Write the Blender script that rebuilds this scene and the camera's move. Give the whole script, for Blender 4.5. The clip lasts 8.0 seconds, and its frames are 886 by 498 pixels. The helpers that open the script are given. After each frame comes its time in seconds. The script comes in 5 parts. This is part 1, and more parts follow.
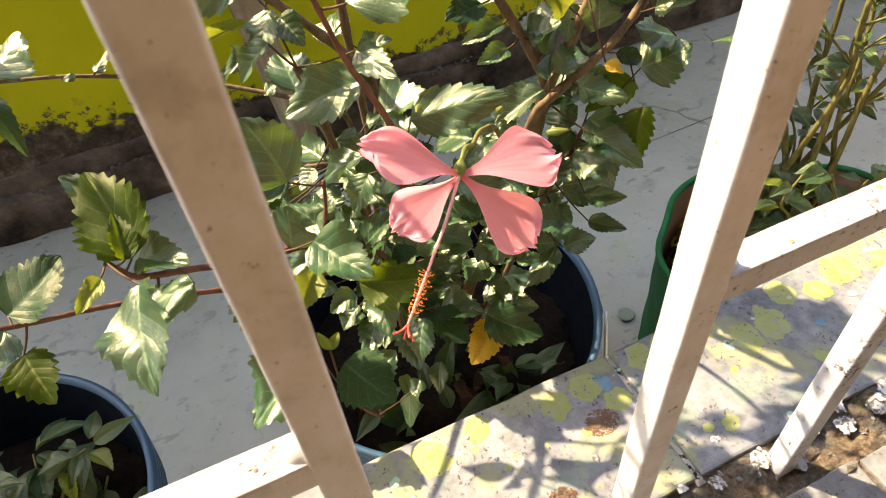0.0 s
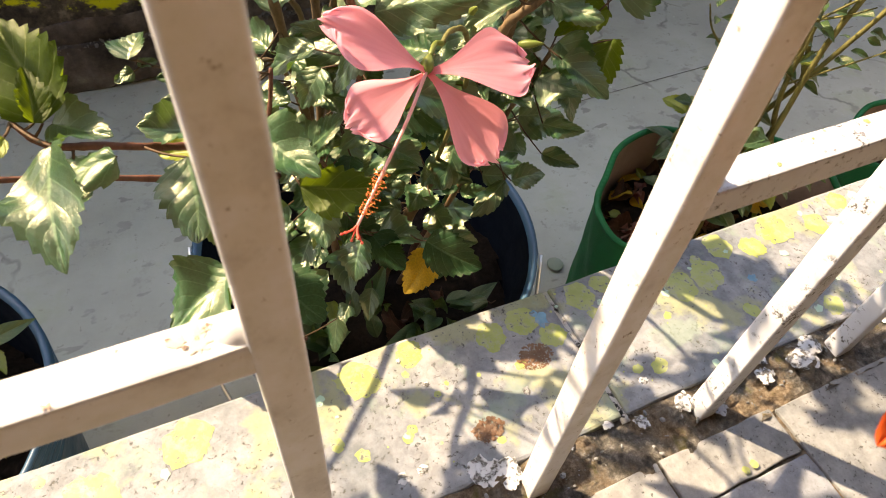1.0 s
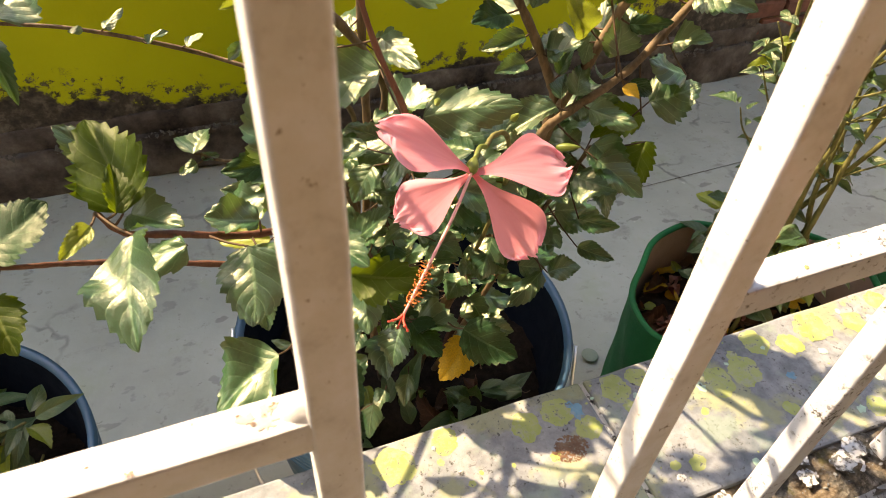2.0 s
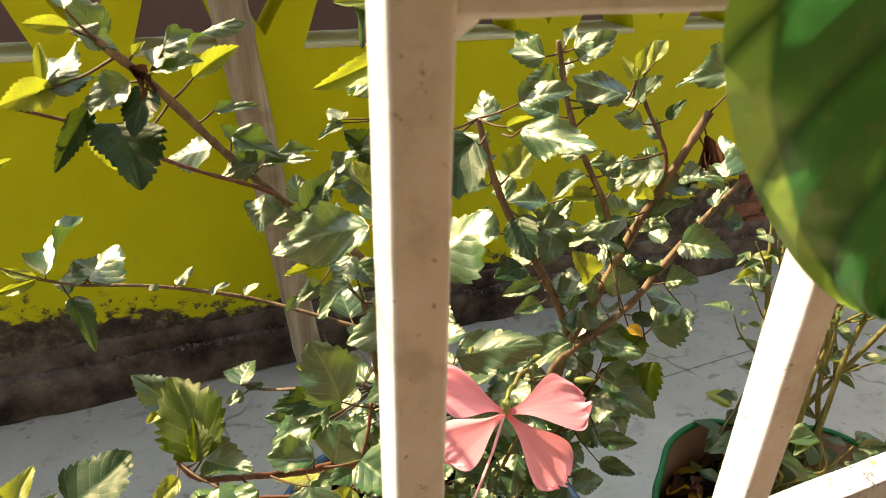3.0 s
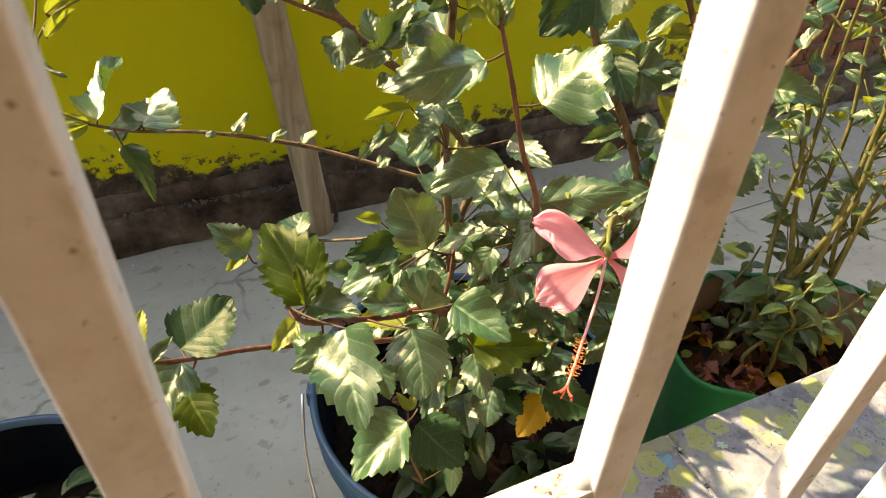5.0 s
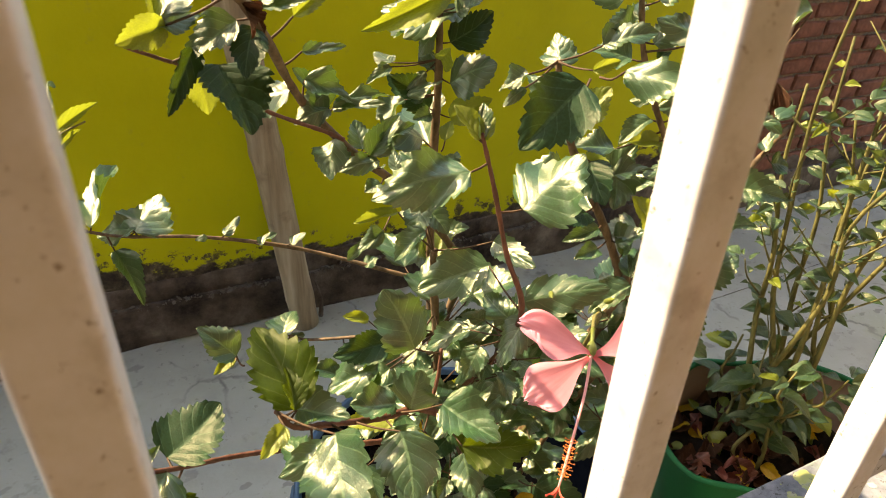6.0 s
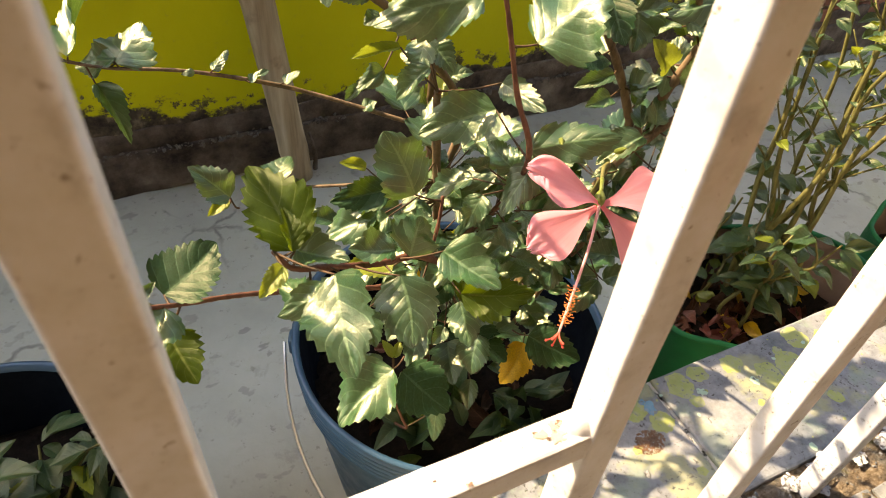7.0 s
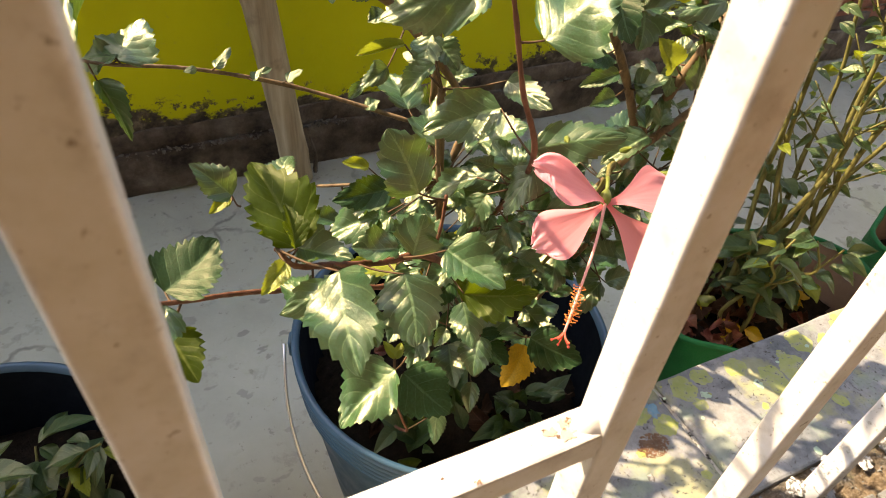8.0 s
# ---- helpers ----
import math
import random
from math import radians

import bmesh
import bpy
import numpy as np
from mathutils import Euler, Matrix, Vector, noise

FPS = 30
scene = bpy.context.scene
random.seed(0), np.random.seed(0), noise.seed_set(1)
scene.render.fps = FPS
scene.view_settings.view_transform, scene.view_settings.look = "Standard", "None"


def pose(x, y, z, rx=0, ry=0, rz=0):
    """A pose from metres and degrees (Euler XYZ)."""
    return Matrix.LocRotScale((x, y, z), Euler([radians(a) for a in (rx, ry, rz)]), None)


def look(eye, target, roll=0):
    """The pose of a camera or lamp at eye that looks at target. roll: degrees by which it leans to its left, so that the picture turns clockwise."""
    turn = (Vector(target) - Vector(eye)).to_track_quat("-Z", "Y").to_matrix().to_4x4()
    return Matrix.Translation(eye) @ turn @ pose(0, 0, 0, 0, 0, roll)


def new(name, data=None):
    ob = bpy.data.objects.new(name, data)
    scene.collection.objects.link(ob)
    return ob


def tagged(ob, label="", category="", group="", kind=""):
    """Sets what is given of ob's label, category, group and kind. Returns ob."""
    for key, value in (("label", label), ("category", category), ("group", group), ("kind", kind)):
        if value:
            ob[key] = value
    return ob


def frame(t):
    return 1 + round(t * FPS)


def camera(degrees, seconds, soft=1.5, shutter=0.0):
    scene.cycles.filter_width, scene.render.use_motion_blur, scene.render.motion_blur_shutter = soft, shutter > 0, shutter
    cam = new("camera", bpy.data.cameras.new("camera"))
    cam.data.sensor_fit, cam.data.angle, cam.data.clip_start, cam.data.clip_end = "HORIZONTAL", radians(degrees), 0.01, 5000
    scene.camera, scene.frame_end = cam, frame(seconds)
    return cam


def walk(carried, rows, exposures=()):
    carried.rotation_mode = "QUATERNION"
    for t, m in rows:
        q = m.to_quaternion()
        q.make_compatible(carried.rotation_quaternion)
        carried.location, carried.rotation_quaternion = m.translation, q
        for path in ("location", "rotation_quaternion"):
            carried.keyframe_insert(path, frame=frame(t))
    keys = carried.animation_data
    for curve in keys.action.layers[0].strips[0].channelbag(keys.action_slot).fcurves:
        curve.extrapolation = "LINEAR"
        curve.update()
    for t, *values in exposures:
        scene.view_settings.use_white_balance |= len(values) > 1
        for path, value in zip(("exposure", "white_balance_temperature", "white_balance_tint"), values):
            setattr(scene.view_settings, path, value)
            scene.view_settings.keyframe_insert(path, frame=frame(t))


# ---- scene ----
EXPOSURES = [(0, 1.66, 8000, 15), (1, 1.50, 8000, 15), (2.5, 1.61, 8500, 14), (3.5, 1.71, 8500, 14), (4.2, 1.65, 8500, 14), (5.5, 1.62, 8600, 14), (8, 1.53, 8500, 14)]
cam = camera(67.7, 8.0, soft=0.5)
cam.data.dof.use_dof, cam.data.dof.focus_distance, cam.data.dof.aperture_fstop = True, 0.45, 30.0
PATH = [
    (0, (0.0096, -0.0844, 0.8289), (0.2535, 0.5536, 0.0984), -5.19),
    (0.5, (0.0098, -0.0797, 0.8073), (0.2973, 0.4748, 0.0263), 3.23),
    (1, (-0.0009, -0.0789, 0.8026), (0.3188, 0.4569, 0.0210), 7.87),
    (1.2, (-0.0036, -0.0815, 0.8010), (0.3284, 0.4647, 0.0320), 9.22),
    (2.3, (-0.0165, -0.0883, 0.8324), (0.2952, 0.6338, 0.2147), 2.86),
    (2.5, (-0.0241, -0.0939, 0.8475), (0.3003, 0.6833, 0.3082), 1.56),
    (3, (-0.0346, -0.1000, 0.8663), (0.3177, 0.7080, 0.3939), 2.14),
    (3.5, (-0.0463, -0.1025, 0.8725), (0.2983, 0.7052, 0.3944), 1.68),
    (4, (-0.0566, -0.0903, 0.8583), (0.2763, 0.6107, 0.2276), 4.03),
    (4.2, (-0.0656, -0.0872, 0.8510), (0.2733, 0.5898, 0.1976), 4.16),
    (5.3, (-0.0932, -0.0687, 0.8508), (0.2556, 0.6255, 0.2211), 3.59),
    (5.5, (-0.0935, -0.0700, 0.8552), (0.2828, 0.6516, 0.2741), 3.89),
    (6, (-0.0937, -0.0733, 0.8610), (0.3006, 0.6741, 0.3263), 3.59),
    (6.5, (-0.0909, -0.0687, 0.8533), (0.2777, 0.6055, 0.2134), 5.16),
    (7, (-0.0942, -0.0651, 0.8443), (0.2625, 0.5560, 0.1465), 6.50),
    (7.5, (-0.0967, -0.0651, 0.8424), (0.2628, 0.5536, 0.1440), 7.03),
    (8, (-0.0963, -0.0640, 0.8391), (0.2644, 0.5615, 0.1473), 6.86),
]
walk(cam, [(t, look(eye, target, roll)) for t, eye, target, roll in PATH], EXPOSURES)

# ---- sky and sun ----
SUN_EL, SUN_AZ = 42.0, -38.0  # degrees above the horizon, and from +y towards +x
world = bpy.data.worlds.new("sky")
scene.world = world
world.use_nodes = True
wn = world.node_tree.nodes
sky = wn.new("ShaderNodeTexSky")
sky.sky_type, sky.sun_disc = "NISHITA", False
sky.sun_elevation, sky.sun_rotation = radians(SUN_EL), radians(SUN_AZ)
sky.air_density, sky.dust_density = 1.0, 1.0
world.node_tree.links.new(sky.outputs["Color"], wn["Background"].inputs["Color"])
wn["Background"].inputs["Strength"].default_value = 0.225
sun_lamp = bpy.data.lights.new("sun", "SUN")
sun_lamp.energy, sun_lamp.angle, sun_lamp.color = 4.9, radians(0.8), (1.0, 0.88, 0.68)
sun = new("sun", sun_lamp)
sun_dir = Vector((math.sin(radians(SUN_AZ)) * math.cos(radians(SUN_EL)),
                  math.cos(radians(SUN_AZ)) * math.cos(radians(SUN_EL)), math.sin(radians(SUN_EL))))
sun.matrix_world = look(sun_dir * 5, (0, 0, 0))


# ---- materials ----
def material(name, rough=0.6, metal=0.0, spec=0.5):
    m = bpy.data.materials.new(name)
    m.use_nodes = True
    b = m.node_tree.nodes["Principled BSDF"]
    b.inputs["Roughness"].default_value = rough
    b.inputs["Metallic"].default_value = metal
    b.inputs["Specular IOR Level"].default_value = spec
    return m


def nd(m, kind, **props):
    n = m.node_tree.nodes.new(kind)
    for k, v in props.items():
        n.inputs[k.replace("_", " ")].default_value = v
    return n


def wire(m, a, b):
    m.node_tree.links.new(a, b)


def coords(m, scale=1.0, space="Object", stretch=(1, 1, 1)):
    tc = nd(m, "ShaderNodeTexCoord")
    mp = nd(m, "ShaderNodeMapping")
    mp.inputs["Scale"].default_value = [scale * s for s in stretch]
    wire(m, tc.outputs[space], mp.inputs["Vector"])
    return mp.outputs["Vector"]


def noise_of(m, scale, detail=5.0, rough=0.6, space="Object", stretch=(1, 1, 1)):
    n = nd(m, "ShaderNodeTexNoise", Scale=1.0, Detail=detail, Roughness=rough)
    wire(m, coords(m, scale, space, stretch), n.inputs["Vector"])
    return n.outputs["Fac"]


def ramp(m, fac, stops):
    r = nd(m, "ShaderNodeValToRGB")
    els = r.color_ramp.elements
    while len(els) < len(stops):
        els.new(0.5)
    for e, (p, c) in zip(els, stops):
        e.position, e.color = p, (*c, 1) if len(c) == 3 else c
    wire(m, fac, r.inputs["Fac"])
    return r.outputs["Color"]


def blend(m, fac, a, b, mode="MIX"):
    x = nd(m, "ShaderNodeMix")
    x.data_type, x.blend_type = "RGBA", mode
    for sock, v in ((x.inputs[0], fac), (x.inputs[6], a), (x.inputs[7], b)):
        if hasattr(v, "is_linked"):
            wire(m, v, sock)
        elif isinstance(v, (int, float)):
            sock.default_value = v
        else:
            sock.default_value = (*v, 1)
    return x.outputs[2]


def mathn(m, op, a, b=0.0):
    x = nd(m, "ShaderNodeMath")
    x.operation = op
    for sock, v in zip(x.inputs, (a, b)):
        if hasattr(v, "is_linked"):
            wire(m, v, sock)
        else:
            sock.default_value = v
    return x.outputs[0]


def bump(m, height, strength=0.3, distance=0.002):
    b = nd(m, "ShaderNodeBump", Strength=strength, Distance=distance)
    wire(m, height, b.inputs["Height"])
    wire(m, b.outputs["Normal"], m.node_tree.nodes["Principled BSDF"].inputs["Normal"])
    return b


def base(m, colour):
    wire(m, colour, m.node_tree.nodes["Principled BSDF"].inputs["Base Color"])


def glossy_rough(m, value):
    wire(m, value, m.node_tree.nodes["Principled BSDF"].inputs["Roughness"])


def grey(v):
    return (v, v, v)


def paint_white():
    m = material("white_paint", 0.42)
    fine = noise_of(m, 380, 4)
    broad = noise_of(m, 48, 6, 0.65)
    col = ramp(m, broad, [(0.34, (0.55, 0.525, 0.51)), (0.46, (0.67, 0.655, 0.645)), (0.64, (0.745, 0.74, 0.78))])
    grime = ramp(m, noise_of(m, 120, 6, 0.7), [(0.56, grey(0)), (0.66, grey(0.30))])
    col = blend(m, grime, col, (0.42, 0.38, 0.35))
    chips = ramp(m, noise_of(m, 210, 7, 0.75), [(0.62, grey(0)), (0.66, grey(1))])
    gate = ramp(m, noise_of(m, 26, 3), [(0.52, grey(0)), (0.58, grey(1))])
    hurt = mathn(m, "MULTIPLY", chips, gate)
    rust = ramp(m, fine, [(0.35, (0.10, 0.06, 0.04)), (0.65, (0.36, 0.27, 0.20))])
    col = blend(m, hurt, col, rust)
    dots = ramp(m, noise_of(m, 420, 4, 0.6), [(0.655, grey(0)), (0.70, grey(0.75))])
    col = blend(m, dots, col, (0.22, 0.15, 0.11))
    base(m, col)
    bump(m, mathn(m, "SUBTRACT", mathn(m, "MULTIPLY", broad, 0.6), hurt), 0.35, 0.0012)
    return m


def paint_worn():
    m = material("worn_white_paint", 0.6)
    broad = noise_of(m, 30, 4)
    col = ramp(m, broad, [(0.3, (0.51, 0.52, 0.57)), (0.7, (0.66, 0.69, 0.75))])
    dirt = ramp(m, noise_of(m, 210, 7, 0.75), [(0.56, grey(0)), (0.60, grey(1))])
    gate = ramp(m, noise_of(m, 34, 3), [(0.42, grey(0)), (0.56, grey(1))])
    col = blend(m, mathn(m, "MULTIPLY", dirt, gate), col, (0.07, 0.06, 0.055))
    base(m, col)
    bump(m, mathn(m, "SUBTRACT", broad, mathn(m, "MULTIPLY", dirt, gate)), 0.5, 0.0015)
    return m


def stone_tone(m, lo, mid, hi):
    """Weathered stone: broad clouds, a finer mottle and small black pits."""
    col = ramp(m, noise_of(m, 15, 6, 0.65), [(0.32, lo), (0.5, mid), (0.68, hi)])
    mottle = ramp(m, noise_of(m, 75, 7, 0.7), [(0.40, grey(0.72)), (0.60, grey(1.12))])
    col = blend(m, 0.9, col, mottle, "MULTIPLY")
    pits = ramp(m, noise_of(m, 340, 6, 0.7), [(0.585, grey(0)), (0.62, grey(1))])
    gate = ramp(m, noise_of(m, 36, 5, 0.6), [(0.41, grey(0)), (0.53, grey(1))])
    dark = mathn(m, "MULTIPLY", pits, gate)
    blot = ramp(m, noise_of(m, 48, 6, 0.7), [(0.64, grey(0)), (0.68, grey(0.75))])
    dark = mathn(m, "MAXIMUM", dark, blot)
    return blend(m, dark, col, (0.075, 0.075, 0.068)), dark


def slab_stone():
    m = material("pale_stone_slab", 0.62)
    col, dark = stone_tone(m, (0.135, 0.155, 0.175), (0.245, 0.255, 0.275), (0.36, 0.355, 0.35))
    wash = ramp(m, noise_of(m, 22, 5, 0.6), [(0.53, grey(0)), (0.60, grey(0.62))])
    col = blend(m, mathn(m, "MULTIPLY", wash, mathn(m, "SUBTRACT", 1.0, dark)), col, (0.335, 0.345, 0.165))
    mint = ramp(m, noise_of(m, 27, 5, 0.6), [(0.36, grey(0.55)), (0.43, grey(0))])
    col = blend(m, mint, col, (0.24, 0.31, 0.25))
    base(m, col)
    bump(m, mathn(m, "SUBTRACT", noise_of(m, 90, 6), mathn(m, "MULTIPLY", dark, 0.8)), 0.5, 0.0014)
    return m


def splash(name, a, b, worn=(0.34, 0.335, 0.30)):
    m = material(name, 0.5)
    col = ramp(m, noise_of(m, 60, 5), [(0.35, a), (0.65, b)])
    rub = ramp(m, noise_of(m, 130, 6, 0.7), [(0.50, grey(0)), (0.62, grey(0.6))])
    col = blend(m, rub, col, worn)
    pits = ramp(m, noise_of(m, 260, 6, 0.7), [(0.60, grey(0)), (0.64, grey(1))])
    base(m, blend(m, pits, col, [v * 0.35 for v in worn]))
    bump(m, noise_of(m, 160, 4), 0.3, 0.0008)
    return m


def mortar():
    m = material("crumbling_mortar", 0.95, spec=0.15)
    earth = ramp(m, noise_of(m, 240, 8, 0.75), [(0.33, (0.11, 0.075, 0.048)), (0.50, (0.26, 0.195, 0.135)), (0.66, (0.42, 0.34, 0.25))])
    grimy = ramp(m, noise_of(m, 170, 8, 0.75), [(0.36, (0.075, 0.070, 0.064)), (0.52, (0.20, 0.18, 0.155)), (0.66, (0.40, 0.37, 0.33))])
    col = blend(m, ramp(m, noise_of(m, 22, 5, 0.6), [(0.42, grey(0)), (0.50, grey(1))]), earth, grimy)
    moss = ramp(m, noise_of(m, 40, 5), [(0.60, grey(0)), (0.66, grey(0.55))])
    col = blend(m, moss, col, (0.15, 0.14, 0.03))
    base(m, col)
    bump(m, noise_of(m, 190, 8, 0.8), 1.0, 0.006)
    return m


def paint_crust():
    m = material("flaking_paint_crust", 0.75, spec=0.3)
    col = ramp(m, noise_of(m, 60, 5), [(0.3, (0.50, 0.50, 0.51)), (0.7, (0.70, 0.70, 0.70))])
    cracks = ramp(m, noise_of(m, 190, 8, 0.75), [(0.525, grey(0)), (0.575, grey(1))])
    base(m, blend(m, cracks, col, (0.19, 0.18, 0.165)))
    bump(m, mathn(m, "SUBTRACT", noise_of(m, 70, 6), cracks), 0.9, 0.003)
    return m


def tile_stone(name, a, b):
    m = material(name, 0.55)
    col, dark = stone_tone(m, a, [(u + v) / 2 for u, v in zip(a, b)], b)
    base(m, col)
    bump(m, mathn(m, "SUBTRACT", noise_of(m, 110, 6), dark), 0.45, 0.0012)
    return m


def concrete():
    m = material("smooth_concrete", 0.75, spec=0.3)
    col = ramp(m, noise_of(m, 3.2, 7, 0.62), [(0.3, (0.305, 0.305, 0.258)), (0.5, (0.385, 0.39, 0.332)), (0.7, (0.455, 0.46, 0.398))])
    damp = ramp(m, noise_of(m, 17, 7, 0.72), [(0.575, grey(0)), (0.64, grey(0.38))])
    col = blend(m, damp, col, (0.24, 0.23, 0.20))
    pale = ramp(m, noise_of(m, 42, 4), [(0.70, grey(0)), (0.73, grey(0.8))])
    col = blend(m, pale, col, (0.55, 0.54, 0.44))
    specks = ramp(m, noise_of(m, 55, 6, 0.7), [(0.61, grey(0)), (0.66, grey(0.6))])
    col = blend(m, specks, col, (0.20, 0.185, 0.16))
    dashes = ramp(m, noise_of(m, 21, 3, 0.5, stretch=(1, 1.7, 1)), [(0.635, grey(0)), (0.665, grey(0.62))])
    dashes = mathn(m, "MULTIPLY", dashes, ramp(m, noise_of(m, 2.6, 3), [(0.42, grey(0.15)), (0.56, grey(1))]))
    col = blend(m, dashes, col, (0.17, 0.16, 0.145))
    moss = ramp(m, noise_of(m, 6.5, 5, 0.6), [(0.56, grey(0)), (0.66, grey(0.35))])
    col = blend(m, moss, col, (0.30, 0.33, 0.19))
    warp = nd(m, "ShaderNodeVectorMath")
    ripple = nd(m, "ShaderNodeTexNoise", Scale=14.0, Detail=4.0)
    wire(m, coords(m), ripple.inputs["Vector"])
    bent = nd(m, "ShaderNodeVectorMath")
    bent.operation = "SCALE"
    wire(m, ripple.outputs["Color"], bent.inputs[0])
    bent.inputs["Scale"].default_value = 0.07
    wire(m, coords(m), warp.inputs[0])
    wire(m, bent.outputs[0], warp.inputs[1])
    cells = nd(m, "ShaderNodeTexVoronoi", Scale=3.3)
    cells.feature = "DISTANCE_TO_EDGE"
    wire(m, warp.outputs[0], cells.inputs["Vector"])
    hair = ramp(m, cells.outputs["Distance"], [(0.0, grey(0.75)), (0.007, grey(0.5)), (0.014, grey(0))])
    some = ramp(m, noise_of(m, 4.3, 3), [(0.50, grey(0)), (0.58, grey(1))])
    hair = mathn(m, "MULTIPLY", hair, some)
    col = blend(m, hair, col, (0.13, 0.125, 0.11))
    base(m, col)
    bump(m, noise_of(m, 60, 7), 0.4, 0.003)
    return m


def lime_wall():
    m = material("lime_wall_paint", 0.7, spec=0.3)
    col = ramp(m, noise_of(m, 4, 6), [(0.3, (0.50, 0.52, 0.010)), (0.7, (0.60, 0.62, 0.016))])
    scuff = ramp(m, noise_of(m, 30, 7, 0.72), [(0.60, grey(0)), (0.70, grey(0.35))])
    col = blend(m, scuff, col, (0.36, 0.36, 0.06))
    z = nd(m, "ShaderNodeSeparateXYZ")
    wire(m, coords(m, 1.0), z.inputs[0])
    rise = mathn(m, "MULTIPLY", mathn(m, "MINIMUM", z.outputs["X"], 0.05), 0.19)
    rag = mathn(m, "ADD", rise, mathn(m, "ADD", mathn(m, "MULTIPLY", mathn(m, "SUBTRACT", noise_of(m, 11, 6, 0.65, stretch=(1, 1, 1.4)), 0.5), 0.16), z.outputs["Z"]))
    right = mathn(m, "MULTIPLY", mathn(m, "MAXIMUM", mathn(m, "SUBTRACT", z.outputs["X"], 0.62), 0.0), 0.19)
    rag = mathn(m, "SUBTRACT", rag, right)
    flaked = ramp(m, rag, [(0.148, grey(1)), (0.154, grey(0))])
    patch = ramp(m, noise_of(m, 34, 7, 0.72), [(0.53, grey(0)), (0.56, grey(1))])
    reach = ramp(m, mathn(m, "ADD", rag, mathn(m, "MULTIPLY", mathn(m, "SUBTRACT", noise_of(m, 7, 4), 0.5), 0.12)), [(0.172, grey(1)), (0.186, grey(0))])
    flaked = mathn(m, "MAXIMUM", flaked, mathn(m, "MULTIPLY", mathn(m, "MULTIPLY", patch, reach), 0.9))
    rotten = ramp(m, noise_of(m, 40, 6, 0.7), [(0.35, (0.022, 0.017, 0.013)), (0.52, (0.07, 0.055, 0.040)), (0.68, (0.19, 0.16, 0.12))])
    base(m, blend(m, flaked, col, rotten))
    bump(m, mathn(m, "SUBTRACT", mathn(m, "MULTIPLY", noise_of(m, 50, 6), 0.35), flaked), 0.6, 0.004)
    return m


def plinth_plaster():
    m = material("damp_dark_plaster", 0.85, spec=0.25)
    col = ramp(m, noise_of(m, 9, 8, 0.68), [(0.34, (0.020, 0.015, 0.012)), (0.47, (0.085, 0.066, 0.053)), (0.58, (0.150, 0.124, 0.104)), (0.70, (0.27, 0.235, 0.20))])
    base(m, col)
    bump(m, noise_of(m, 35, 8, 0.7), 0.8, 0.006)
    return m


def brick_red():
    m = material("old_red_brick", 0.85, spec=0.2)
    col = ramp(m, noise_of(m, 22, 7, 0.7), [(0.3, (0.10, 0.045, 0.032)), (0.7, (0.30, 0.13, 0.09))])
    base(m, col)
    bump(m, noise_of(m, 70, 7), 0.8, 0.004)
    return m


def plain_plaster(name, c):
    m = material(name, 0.8, spec=0.3)
    base(m, ramp(m, noise_of(m, 3, 6), [(0.3, [v * 0.88 for v in c]), (0.7, c)]))
    bump(m, noise_of(m, 80, 5), 0.15, 0.002)
    return m


def bamboo():
    m = material("weathered_bamboo", 0.65)
    streak = noise_of(m, 60, 6, 0.6, stretch=(1, 1, 0.06))
    col = ramp(m, streak, [(0.3, (0.19, 0.135, 0.078)), (0.55, (0.35, 0.28, 0.185)), (0.75, (0.48, 0.41, 0.30))])
    stain = ramp(m, noise_of(m, 12, 5), [(0.58, grey(0)), (0.70, grey(0.7))])
    base(m, blend(m, stain, col, (0.13, 0.09, 0.055)))
    bump(m, streak, 0.4, 0.002)
    return m


def plastic(name, c, rough=0.38):
    m = material(name, rough)
    fac = noise_of(m, 9, 6)
    base(m, ramp(m, fac, [(0.3, [v * 0.8 for v in c]), (0.7, [min(1, v * 1.15) for v in c])]))
    dust = ramp(m, noise_of(m, 30, 7, 0.7), [(0.4, grey(rough)), (0.7, grey(rough + 0.25))])
    glossy_rough(m, dust)
    bump(m, noise_of(m, 140, 4), 0.12, 0.0006)
    return m


def woven(name, c):
    m = material(name, 0.62, spec=0.25)
    w = nd(m, "ShaderNodeTexWave", Scale=1.0, Distortion=0.6)
    w.bands_direction = "Z"
    wire(m, coords(m, 260), w.inputs["Vector"])
    base(m, ramp(m, noise_of(m, 14, 6), [(0.3, [v * 0.7 for v in c]), (0.7, [min(1, v * 1.2) for v in c])]))
    bump(m, mathn(m, "ADD", mathn(m, "MULTIPLY", w.outputs["Fac"], 0.3), noise_of(m, 30, 4)), 0.35, 0.003)
    return m


def soil():
    m = material("dark_potting_soil", 0.95, spec=0.1)
    base(m, ramp(m, noise_of(m, 90, 8, 0.75), [(0.3, (0.009, 0.007, 0.005)), (0.6, (0.028, 0.019, 0.014)), (0.8, (0.075, 0.05, 0.034))]))
    bump(m, noise_of(m, 120, 8, 0.8), 1.0, 0.008)
    return m


def bark(name, a, b):
    m = material(name, 0.7, spec=0.35)
    base(m, ramp(m, noise_of(m, 160, 6, 0.65, stretch=(1, 1, 0.35)), [(0.3, a), (0.7, b)]))
    bump(m, noise_of(m, 300, 5), 0.5, 0.0012)
    return m


